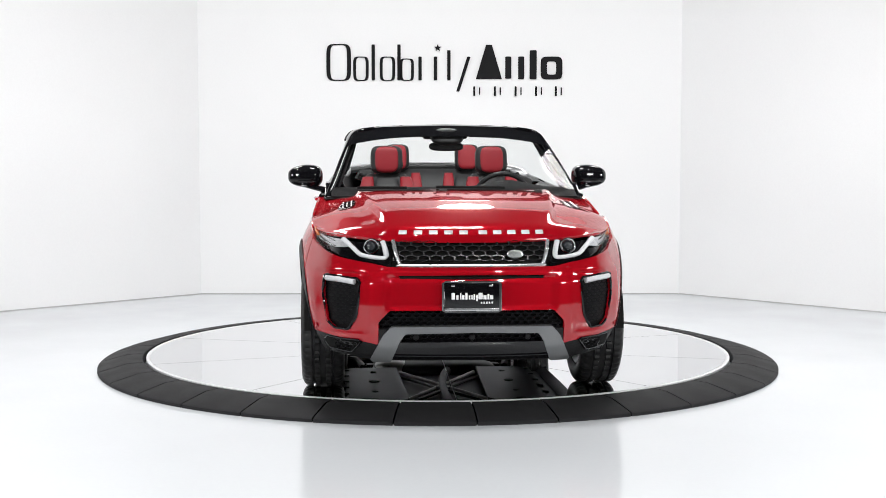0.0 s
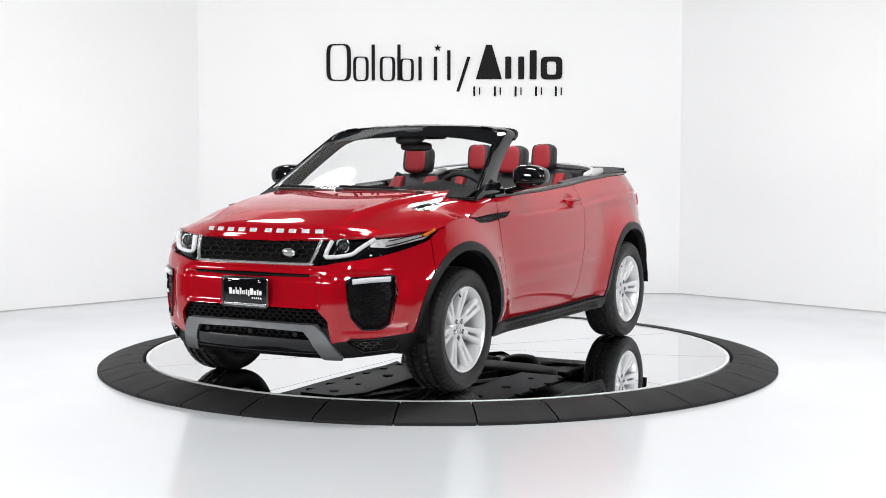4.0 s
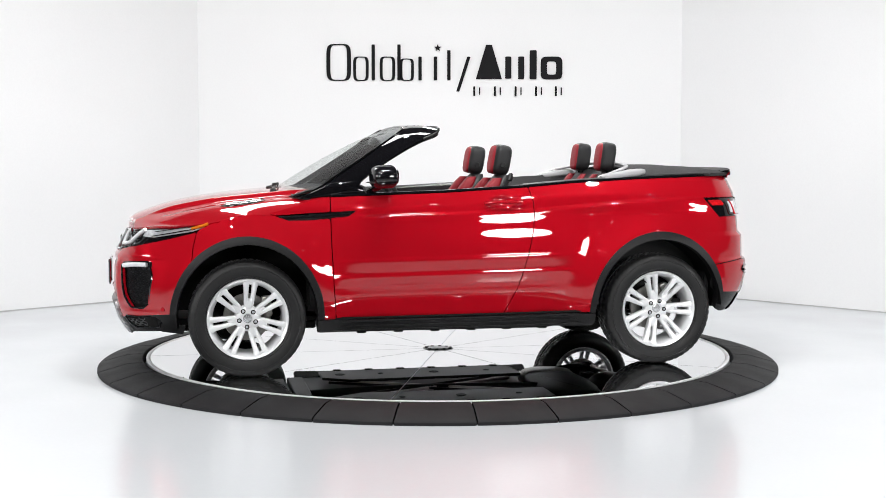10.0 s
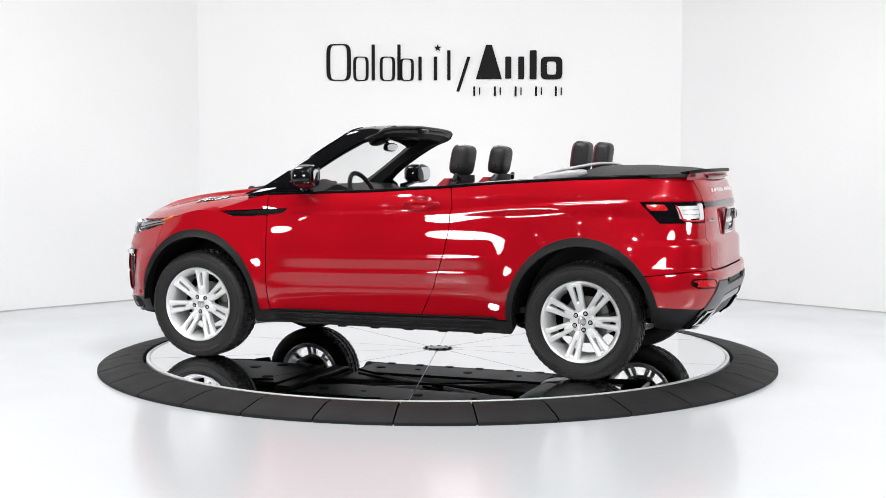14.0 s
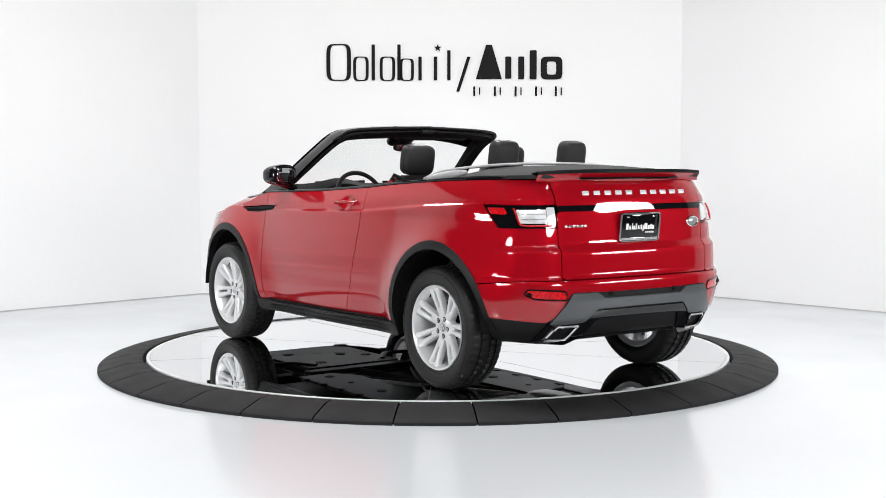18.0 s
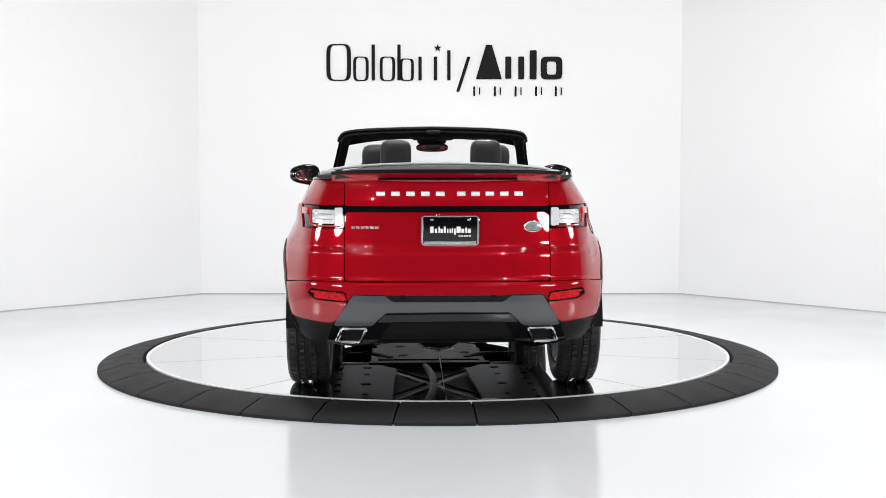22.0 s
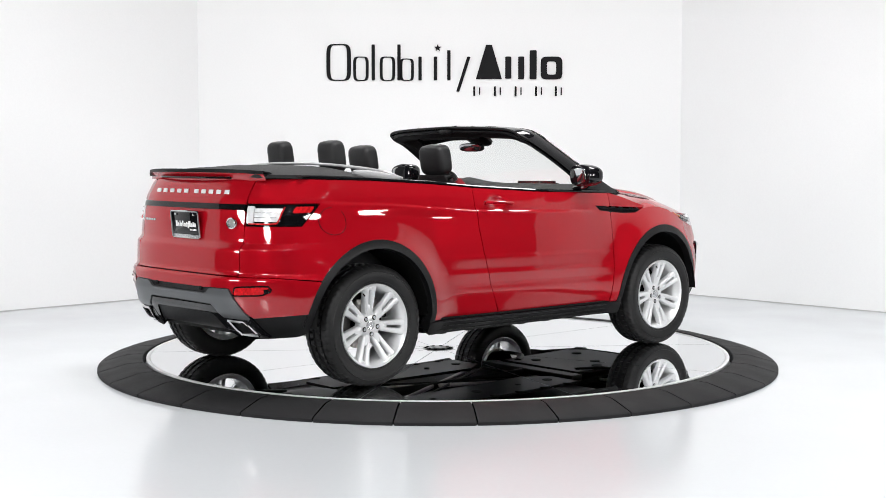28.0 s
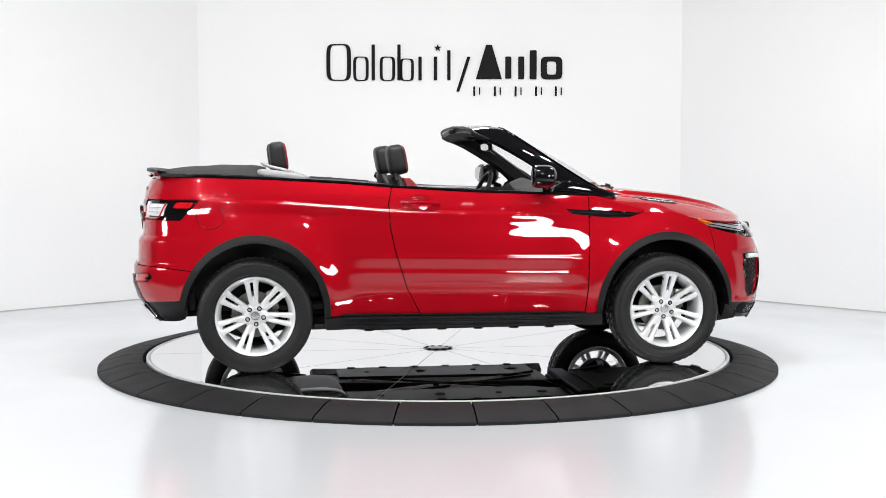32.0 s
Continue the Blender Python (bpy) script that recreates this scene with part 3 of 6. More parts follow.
GAP = 0.003
FOG = [(0.595, 0.70), (0.79, 0.715), (0.80, 0.62), (0.775, 0.46), (0.735, 0.425), (0.66, 0.425), (0.615, 0.50)]
INTAKE = [(0.0, 0.535), (0.44, 0.535), (0.50, 0.47), (0.50, 0.30), (0.0, 0.30)]


def front_end():
    def bumper(x, y, z):
        bottom = np.interp(y, [0, 0.5, 0.54, 0.84, 1.0], [0.33, 0.345, 0.355, 0.395, 0.39])
        g = np.minimum(z - bottom, lamp_under(x) - GAP - z)
        g = np.minimum(g, x - 1.5)
        g = np.minimum(g, np.where(z > 0.6, x - wing_split(z) - GAP, 1))
        g = np.minimum(g, arch(x, z, AXLE, 0.466, 0.506))
        g = np.minimum(g, -poly_sdf(y, z, FOG))
        g = np.minimum(g, -poly_sdf(y, z, INTAKE))
        g = np.minimum(g, -poly_sdf(y, z, [(0, 0.697), (0.38, 0.705), (0.40, 0.72), (0, 0.722)]))
        return g

    part("front_bumper", panel(bumper, -1.6, 1.6, 0.30, 0.97, 0.012), PAINT, CAR)
    # a dark backing behind all openings of the nose
    part("nose_backing", panel(lambda x, y, z: np.minimum(np.minimum(z - 0.24, 0.90 - z), np.minimum(x - 1.8, 0.84 - y)), -1.4, 1.4, 0.2, 0.95, 0.04, out=-0.06, depth=0), DARK, CAR, "black cavity behind the grilles")

    def wing(x, y, z):
        g = np.minimum(bonnet_shut(x) - GAP - z, x - door_front(z) - GAP)
        g = np.minimum(g, np.where(x > 1.5, lamp_under(x) + 0.0 - z, 1))
        g = np.minimum(g, wing_split(z) - GAP - x)
        g = np.minimum(g, arch(x, z, AXLE, 0.466, 0.506))
        g = np.minimum(g, z - 0.345)
        g = np.minimum(g, -poly_sdf(x, z, VENT))
        return g

    both("front_wing", panel(wing, 1.0, LF + 0.2, 0.30, 1.04, 0.018), PAINT, CAR)

    def flank(x, y, z):
        g = np.minimum(z - bonnet_shut(x) - GAP, x - door_front(z) - GAP)
        g = np.minimum(g, 1.22 - x)
        g = np.minimum(g, np.interp(x, [0.8, 0.95, 1.10, 1.22], [1.108, 1.075, 1.03, 0.998]) + 0.002 - z)
        return np.minimum(g, -poly_sdf(x, z, VENT))

    both("cowl_side", panel(flank, 1.2, LF + 0.2, 0.96, 1.13, 0.012, depth=0.012), PAINT, CAR)

    # side vent: a gloss black blade across wing and door
    blade = panel(lambda x, y, z: poly_sdf(x, z, VENT) - 0.002, 1.4, LF + 0.35, 0.94, 1.04, 0.008, out=-0.006, depth=0.01)
    for ob in both("side_vent", blade, SATINBLACK, CAR, "black wing vent"):
        s = 1 if "." not in ob.name else -1
        line = [(x, s * (float(side_y(x, zz)) + 0.003), zz) for x, zz in ((1.12, 0.983), (0.95, 0.985), (0.80, 0.996), (0.69, 1.005))]
        part("vent_blade", tube(smooth_line(line, 12), 0.006, 6, flat=0.6), SATINBLACK, ob, "raised black fin")


VENT = [(1.17, 0.993), (1.075, 0.962), (0.94, 0.962), (0.705, 0.985), (0.65, 1.022), (0.80, 1.012), (1.0, 0.998)]


def bonnet():
    """The clamshell bonnet: a raised middle field between two pressed folds, and a nose that turns down over the grille."""
    n_v, n_u = 60, 141
    v = np.linspace(0, 1, n_v)
    mid = smooth_line([(2.064, 0.904), (2.060, 0.935), (2.044, 0.966), (1.985, 0.998), (1.83, 1.044), (1.57, 1.094), (1.30, 1.125), (1.08, 1.141), (0.97, 1.144)], n_v)
    exz = smooth_line([(1.86, 0.934), (1.79, 0.938), (1.70, 0.945), (1.53, 0.961), (1.35, 1.003), (1.19, 1.0), (1.0, 1.06), (0.83, 1.105)], n_v)
    u = np.linspace(-1, 1, n_u)
    u = np.sign(u) * np.abs(u) ** 0.9
    P = np.zeros((n_v, n_u, 3))

    def ramp(t):
        t = np.clip(t, 0, 1)
        return t * t * (3 - 2 * t)

    for i in range(n_v):
        ye = float(side_y(exz[i, 0], exz[i, 1])) - 0.002
        k = np.abs(u)
        power = 3.2 if v[i] < 0.25 else 3.2 + 2.0 * v[i]
        P[i, :, 1] = u * ye
        P[i, :, 0] = mid[i, 0] + (exz[i, 0] - mid[i, 0]) * k ** 2.6
        x, y = P[i, :, 0], np.abs(P[i, :, 1])
        zz = mid[i, 1] + (exz[i, 1] - mid[i, 1]) * k ** power
        fold = np.interp(x, [1.0, 1.25, 1.64, 1.88, 2.0], [0.60, 0.565, 0.508, 0.462, 0.44])
        live = ramp((1.96 - x) / 0.20)
        field = 0.016 * ramp((fold + 0.022 - y) / 0.034)
        lip = 0.004 * np.exp(-((y - fold + 0.016) / 0.022) ** 2)
        hollow = -0.006 * np.exp(-((y - fold - 0.07) / 0.05) ** 2)
        P[i, :, 2] = zz + (field + lip + hollow - 0.008) * live
    bm = sheet(P)
    bm.normal_update()
    if sum(f.normal.z for f in bm.faces) < 0:
        bmesh.ops.reverse_faces(bm, faces=bm.faces)
    edge = [e for e in bm.edges if e.is_boundary]
    r = bmesh.ops.extrude_edge_only(bm, edges=edge)
    for q in r["geom"]:
        if isinstance(q, bmesh.types.BMVert):
            q.co.z -= 0.014
            q.co.y *= 0.99
    ob = part("bonnet", bm, PAINT, CAR)
    return ob, P


def flank_panels():
    def door(x, y, z):
        g = np.minimum(door_front(z) - GAP - x, x - door_rear(z) - GAP)
        g = np.minimum(g, np.minimum(z - 0.35, belt(x) - 0.012 - z))
        return np.minimum(g, -poly_sdf(x, z, VENT))

    doors = both("door", panel(door, LF - 0.05, LF + 1.5, 0.31, 1.20, 0.013, rise=0.005), PAINT, CAR)

    def quarter(x, y, z):
        g = np.minimum(door_rear(z) - GAP - x, belt(x) - 0.012 - z)
        g = np.minimum(g, arch(x, z, -AXLE, 0.466, 0.506))
        low = np.where(x > -1.3, 0.35, np.interp(x, [-1.95, -1.68], [0.672, 0.645]))
        g = np.minimum(g, z - low - GAP)
        g = np.minimum(g, np.where(x < -1.5, y - 0.566, 1))
        lamp = np.minimum(np.minimum(z - 0.958, 1.088 - z), -1.66 - x - (1.088 - z) * 0.95)
        return np.minimum(g, -lamp)

    both("rear_quarter", panel(quarter, LF + 1.1, UT - 0.3, 0.31, 1.25, 0.014, rise=0.006), PAINT, CAR)
    return doors


def rear_end():
    def gate(x, y, z):
        return np.minimum(np.minimum(0.56 - y, 1.215 - z), np.minimum(z - 0.678, -1.5 - x))

    def gate_paint(x, y, z):
        g = gate(x, y, z)
        return np.minimum(g, np.maximum(z - 1.083, 1.05 - z))

    lid = part("tailgate", panel(gate_paint, UT - 0.7, UT + 0.7, 0.64, 1.25, 0.018), PAINT, CAR)
    part("tailgate_strip", panel(lambda x, y, z: np.minimum(gate(x, y, z), np.minimum(1.082 - z, z - 1.051)), UT - 0.7, UT + 0.7, 1.03, 1.1, 0.01, out=0.006, depth=0.02), GLOSSBLACK, lid, "gloss black strip")

    def rear_bumper(x, y, z):
        low = np.interp(y, [0, 0.30, 0.36, 0.52, 0.60, 0.64, 1.0], [0.60, 0.60, 0.605, 0.605, 0.47, 0.44, 0.48])
        top = np.interp(x, [-1.95, -1.68], [0.669, 0.642])
        g = np.minimum(z - low, top - z)
        g = np.minimum(g, arch(x, z, -AXLE, 0.466, 0.506))
        g = np.minimum(g, -1.6 - x)
        return np.minimum(g, -poly_sdf(y, z, REARFOG))

    part("rear_bumper", panel(rear_bumper, UT - 1.5, UT + 1.5, 0.42, 0.72, 0.016, out=0.004), PAINT, CAR)
    part("tail_backing", panel(lambda x, y, z: np.minimum(np.minimum(z - 0.45, 1.2 - z), -1.72 - x), UT - 1.15, UT + 1.15, 0.4, 1.2, 0.05, out=-0.05, depth=0), DARK, CAR, "black cavity behind the tail")
    return lid


REARFOG = [(0.545, 0.565), (0.56, 0.615), (0.75, 0.628), (0.765, 0.60), (0.72, 0.575)]


def cladding():
    for ax, x0, lab in ((AXLE, "front", 1), (-AXLE, "rear", -1)):
        def trim(x, y, z, ax=ax):
            g = np.minimum(arch(x, z, ax, 0.431, 0.460), -arch(x, z, ax, 0.470, 0.510))
            return np.minimum(g, z - np.where((x - ax) * np.sign(ax) > 0, 0.385, 0.30))

        u0 = LF - (ax - X0F) - 0.7 if ax > 0 else LF + X0F - ax - 0.60
        both("arch_trim", panel(trim, u0, u0 + 1.35, 0.26, 0.90, 0.016, out=0.005, depth=0.05), PLASTIC, CAR, "black plastic wheel arch trim")

    def sill(x, y, z):
        g = np.minimum(np.minimum(0.347 - z, z - 0.268), np.minimum(x + 0.90, 0.91 - x))
        g = np.minimum(g, arch(x, z, AXLE, 0.43, 0.445))
        return np.minimum(g, arch(x, z, -AXLE, 0.43, 0.445))

    both("sill", panel(sill, LF - 0.2, LF + 1.95, 0.23, 0.36, 0.018, out=0.012, depth=0.08), PLASTIC, CAR, "black plastic sill")
    for s in (1, -1):
        rail = [(0.86, s * 0.875, 0.332), (0.3, s * 0.882, 0.335), (-0.3, s * 0.882, 0.338), (-0.86, s * 0.875, 0.342)]
        for drop in (0.030, 0.056):
            part("sill_rib", tube([(q[0], q[1] + s * 0.002 - s * drop * 0.16, q[2] - drop) for q in rail], 0.005, 6, flat=0.7), PLASTIC, CAR)
        part("sill_gap", tube([(q[0], q[1] + s * 0.006, q[2] + 0.018) for q in rail], 0.007, 6), DARK, CAR, "dark gap under the door")
        part("sill_rail", tube(smooth_line(rail, 14), 0.014, 8, flat=0.6), PLASTIC, CAR, "raised black edge of the sill")

    def low_front(x, y, z):
        bottom = np.interp(y, [0, 0.5, 0.8, 0.88, 0.95], [0.25, 0.25, 0.285, 0.32, 0.36])
        top = np.interp(y, [0, 0.5, 0.54, 0.84, 1.0], [0.43, 0.43, 0.353, 0.393, 0.388])
        g = np.minimum(z - bottom, top - z)
        g = np.minimum(g, x - 1.6)
        g = np.minimum(g, arch(x, z, AXLE, 0.43, 0.45))
        return np.minimum(g, -poly_sdf(y, z, [(0, 0.355), (0.39, 0.355), (0.36, 0.43), (0, 0.43)]))

    for sy in (1, -1):
        fin = [(0.0, 0.0), (0.16, 0.0), (0.15, -0.035), (0.02, -0.055)]
        part("air_deflector", prism(fin, 0.012, Matrix.Translation((1.70, sy * 0.76, 0.315)) @ Matrix.Rotation(radians(90), 4, "X"), 0.002), PLASTIC, CAR, "small black air deflector", smooth=False)
    part("front_valance", panel(low_front, -1.6, 1.6, 0.22, 0.45, 0.016, out=-0.006, depth=0.05), PLASTIC, CAR, "black plastic lower bumper")

    def low_rear(x, y, z):
        low = np.interp(y, [0, 0.35, 0.42, 0.60, 0.78, 0.9], [0.345, 0.345, 0.32, 0.305, 0.325, 0.385])
        top = np.interp(y, [0, 0.30, 0.36, 0.52, 0.60, 0.64, 1.0], [0.598, 0.598, 0.603, 0.603, 0.468, 0.438, 0.478])
        g = np.minimum(np.minimum(z - low, top - z), -1.6 - x)
        return np.minimum(g, arch(x, z, -AXLE, 0.43, 0.45))

    part("rear_valance", panel(low_rear, UT - 1.5, UT + 1.5, 0.26, 0.62, 0.016, out=-0.004, depth=0.05), PLASTIC, CAR, "black plastic lower rear bumper")


front_end()
BONNET, BONNET_P = bonnet()
DOORS = flank_panels()
TAILGATE = rear_end()
cladding()

# ---------------------------------------------------------------- wheels


def wheel():
    """One wheel about the y axis, its outer face towards +y."""
    bits = []
    # rim: outer lip, barrel and inner lip
    bits.append(turned([(0.232, 0.098), (0.238, 0.108), (0.247, 0.112), (0.250, 0.106), (0.249, 0.092), (0.236, 0.08), (0.222, 0.05), (0.218, -0.09), (0.245, -0.105),
                        (0.238, -0.108), (0.210, -0.092), (0.212, 0.05), (0.224, 0.085)], 72, closed=True))
    # hub
    bits.append(turned([(0.0, 0.062), (0.030, 0.062), (0.034, 0.066), (0.070, 0.064), (0.080, 0.055), (0.082, 0.02), (0.0, 0.02)], 40))
    spoke = []
    for s in (1, -1):
        rows = []
        for r, off, w, y, d in ((0.055, 0.0130, 0.0125, 0.060, 0.04), (0.095, 0.0178, 0.0130, 0.067, 0.04), (0.15, 0.0222, 0.0145, 0.081, 0.038),
                                (0.20, 0.0255, 0.0170, 0.093, 0.034), (0.236, 0.030, 0.0250, 0.100, 0.026)):
            sec = [(-w, -d), (-w, -0.008), (-w * 0.82, -0.003), (-w * 0.5, 0.0), (w * 0.5, 0.0), (w * 0.82, -0.003), (w, -0.008), (w, -d)]
            rows.append([(s * off + q, y + h, r) for q, h in sec])
        b = sheet(np.array(rows))
        bmesh.ops.recalc_face_normals(b, faces=b.faces)
        b.normal_update()
        if sum(f.normal.y for f in b.faces) < 0:
            bmesh.ops.reverse_faces(b, faces=b.faces)
        spoke.append(b)
    spoke.append(box(0, 0.050, 0.092, 0.036, 0.034, 0.066, 0.006))
    spoke.append(box(0, 0.072, 0.224, 0.050, 0.044, 0.022, 0.005))
    rim = part("wheel", merged(*bits), RIMM, CAR, "silver alloy wheel with seven split spokes", angle=45)

    one = part("spoke", merged(*spoke), RIMM, rim, angle=45)
    for k in range(1, 7):
        o = new("spoke", one.data)
        o.parent = rim
        o.rotation_euler = (0, 2 * math.pi * k / 7, 0)

    # tyre with circumferential grooves and cut shoulders
    n = 208
    prof = [(0.244, 0.094), (0.252, 0.108), (0.275, 0.119), (0.305, 0.122), (0.33, 0.118), (0.346, 0.109), (0.354, 0.099), (0.358, 0.088), (0.3605, 0.066),
            (0.3608, 0.062), (0.350, 0.060), (0.350, 0.047), (0.3617, 0.045), (0.3620, 0.019), (0.350, 0.017), (0.350, 0.004)]
    prof = prof + [(r, -y) for r, y in reversed(prof)]
    pr = np.array(prof)
    P = np.zeros((n, len(prof), 3))
    for i in range(n):
        a = 2 * math.pi * i / n
        rr = pr[:, 0].copy()
        if i % 4 == 0:
            shoulder = (np.abs(pr[:, 1]) > 0.062) & (np.abs(pr[:, 1]) < 0.112) & (pr[:, 0] > 0.34)
            rr[shoulder] -= 0.0042
        if i % 4 == 2:
            centre = (np.abs(pr[:, 1]) < 0.047) & (pr[:, 0] > 0.36)
            rr[centre] -= 0.008
        P[i, :, 0], P[i, :, 1], P[i, :, 2] = rr * math.cos(a), pr[:, 1], rr * math.sin(a)
    b = sheet(P, True)
    bmesh.ops.recalc_face_normals(b, faces=b.faces)
    part("tyre", b, TYREM, rim, "black road tyre", angle=30)
    ridge = merged(turned([(0.262, 0.1125), (0.264, 0.1165), (0.266, 0.1150)], 72), turned([(0.318, 0.1195), (0.320, 0.1222), (0.322, 0.1190)], 72))
    part("tyre_ridge", ridge, TYREM, rim)
    part("centre_cap", turned([(0.0, 0.069), (0.018, 0.069), (0.027, 0.067), (0.029, 0.060)], 28), SILVER, rim, "plain silver centre cap")
    for k in range(5):
        a = 2 * math.pi * (k + 0.5) / 5
        nut = turned([(0.0150, 0.0672), (0.0135, 0.0682), (0.0115, 0.0668), (0.0, 0.0665)], 16)
        head = turned([(0.0, 0.074), (0.008, 0.074), (0.0105, 0.071), (0.0105, 0.060)], 6)
        part("wheel_nut", moved(nut, Matrix.Translation((0.052 * math.sin(a), 0, 0.052 * math.cos(a)))), DARK, rim, "dark seat of a wheel nut")
        part("nut_head", moved(head, Matrix.Translation((0.052 * math.sin(a), 0, 0.052 * math.cos(a)))), CHROME, rim, "bright wheel nut")
    part("brake_disc", turned([(0.075, -0.03), (0.145, -0.03), (0.147, -0.04), (0.145, -0.052), (0.075, -0.052)], 48), STEEL, rim, "grey steel brake disc")
    part("brake_caliper", moved(box(-0.13, -0.04, 0.05, 0.06, 0.06, 0.13, 0.015), Matrix.Rotation(0.2, 4, "Y")), STEEL, rim, "grey brake caliper")
    part("hub_drum", turned([(0.0, 0.03), (0.075, 0.03), (0.075, -0.09), (0.13, -0.095), (0.13, -0.10), (0.0, -0.10)], 40), DARK, rim, "dark hub and shield")
    part("valve", tube([(0.05, 0.085, 0.2), (0.046, 0.095, 0.185)], 0.004, 8), DARK, rim)
    return rim


def wheels():
    first = wheel()
    for ax, s, spin in ((AXLE, 1, -5.0), (-AXLE, 1, 12.0), (AXLE, -1, -8.0), (-AXLE, -1, 6.0)):
        m = Matrix.Translation((ax, s * (0.806 if ax > 0 else 0.790), WR)) @ (Matrix.Identity(4) if s > 0 else Matrix.Rotation(math.pi, 4, "Z")) @ Matrix.Rotation(radians(spin), 4, "Y")
        if (ax, s) == (AXLE, 1):
            first.matrix_basis = m
        else:
            copy_thing(first, m)
    # dark liners of the wheel wells
    for ax in (AXLE, -AXLE):
        a = np.radians(np.linspace(2, 178, 30))
        ys = [0.905, 0.70, 0.50]
        P = np.array([[(ax + 0.432 * math.cos(q), y, 0.365 + 0.455 * math.sin(q)) for y in ys] for q in a])
        wall = bmesh.new()
        vs = [wall.verts.new((ax + 0.432 * math.cos(q), 0.50, 0.365 + 0.455 * math.sin(q))) for q in a]
        wall.faces.new(vs)
        both("wheel_well", merged(sheet(P), wall), DARK, CAR, "black wheel well liner")


wheels()

# ---------------------------------------------------------------- nose details


def on_front(out):
    return lambda y, z: (float(front_x(y, z)) + out, y, z)


def on_rear(out):
    return lambda y, z: (float(rear_x(y, z)) - out, y, z)


def on_side(out, s=1):
    return lambda x, z: (x, s * (float(side_y(x, z)) + out), z)


def honeycomb(inside, a0, a1, b0, b1, w, h, place, thickness=0.22, depth=(1, 0, 0), deep=0.012):
    """Open six-sided cells of width w and height h where inside(a, b) holds, laid on a surface by place(a, b)."""
    bm = bmesh.new()
    rows = int((b1 - b0) / (h * 0.75)) + 1
    cols = int((a1 - a0) / w) + 2
    d = Vector(depth) * deep
    for j in range(rows):
        for i in range(cols):
            ca, cb = a0 + (i + 0.5 * (j % 2)) * w, b0 + (j + 0.5) * h * 0.75
            if not inside(ca, cb):
                continue
            hexa = [(0, 0.5), (0.5, 0.25), (0.5, -0.25), (0, -0.5), (-0.5, -0.25), (-0.5, 0.25)]
            o = [bm.verts.new(place(ca + p * w * 0.99, cb + q * h * 0.99)) for p, q in hexa]
            k = 1 - thickness
            n = [bm.verts.new(place(ca + p * w * k, cb + q * h * k)) for p, q in hexa]
            m = [bm.verts.new(v.co - d) for v in n]
            for t in range(6):
                bm.faces.new((o[t], n[t], n[(t + 1) % 6], o[(t + 1) % 6]))
                bm.faces.new((n[t], m[t], m[(t + 1) % 6], n[(t + 1) % 6]))
    bmesh.ops.recalc_face_normals(bm, faces=bm.faces)
    return bm


def inside_poly(poly, grow=0.0):
    return lambda a, b: float(poly_sdf(np.array(abs(a)), np.array(b), poly)) > grow


def strip_on(points, place, r, n=8, flat=1.0, count=40, closed=False):
    pts = [place(a, b) for a, b in (smooth_line(points, count) if count else points)]
    return tube(pts, r, n, closed, flat)


def dealer_plate(name, centre, w, h, facing, lean, parent):
    """A black dealer plate in a silver frame; its printed words are plain white bars."""
    turn = Matrix.Translation(centre) @ Matrix.Rotation(0 if facing > 0 else math.pi, 4, "Z") @ Matrix.Rotation(radians(-lean), 4, "Y") @ Matrix(((0, 0, 1, 0), (1, 0, 0, 0), (0, 1, 0, 0), (0, 0, 0, 1)))
    plate = part(name, moved(box(0, 0, 0, w - 0.012, h - 0.012, 0.006, 0.002), turn), GLOSSBLACK, parent, "black dealer plate with plain white bars")
    rim = [(-w / 2, -h / 2), (w / 2, -h / 2), (w / 2, h / 2), (-w / 2, h / 2)]
    frame_pts = []
    for k in range(4):
        (x0, y0), (x1, y1) = rim[k], rim[(k + 1) % 4]
        for t in (0.04, 0.5, 0.96):
            frame_pts.append((x0 + (x1 - x0) * t, y0 + (y1 - y0) * t, 0.004))
    part("plate_frame", moved(tube(frame_pts, 0.007, 8, True, up=(0, 0, 1)), turn), CHROME, plate, "chrome plate frame")
    part("plate_foot", moved(box(0, -h / 2 + 0.012, 0.005, w - 0.02, 0.016, 0.004, 0.001), turn), SILVER, plate, "silver band of the frame")
    white = mat("white_print", (0.75, 0.75, 0.75), 0.5, grain=0.03) if "white_print" not in bpy.data.materials else bpy.data.materials["white_print"]
    for x, bw, y, bh in ((-0.098, 0.018, 0.0, 0.034), (-0.076, 0.012, -0.006, 0.022), (-0.059, 0.007, 0.0, 0.034), (-0.046, 0.012, -0.006, 0.022), (-0.029, 0.011, 0.0, 0.034),
                         (-0.013, 0.007, -0.006, 0.022), (0.0, 0.006, -0.006, 0.022), (0.012, 0.008, -0.004, 0.028), (0.026, 0.010, -0.010, 0.032),
                         (0.045, 0.022, 0.0, 0.034), (0.068, 0.016, -0.006, 0.022), (0.086, 0.010, -0.003, 0.028), (0.103, 0.017, -0.006, 0.022),
                         (0.05, 0.008, -0.034, 0.010), (0.064, 0.008, -0.034, 0.010), (0.078, 0.008, -0.034, 0.010), (0.092, 0.008, -0.034, 0.010), (0.106, 0.008, -0.034, 0.010)):
        k = w / 0.30
        part("print_bar", moved(box(x * k, y * h / 0.155 + 0.004, 0.0035, bw * k, bh * h / 0.155, 0.002, 0), turn), white, plate, smooth=False)
    for sx in (-1, 1):
        part("plate_clip", moved(box(sx * w * 0.33, h / 2 - 0.018, 0.005, 0.02, 0.012, 0.005, 0.001), turn), CHROME, plate)


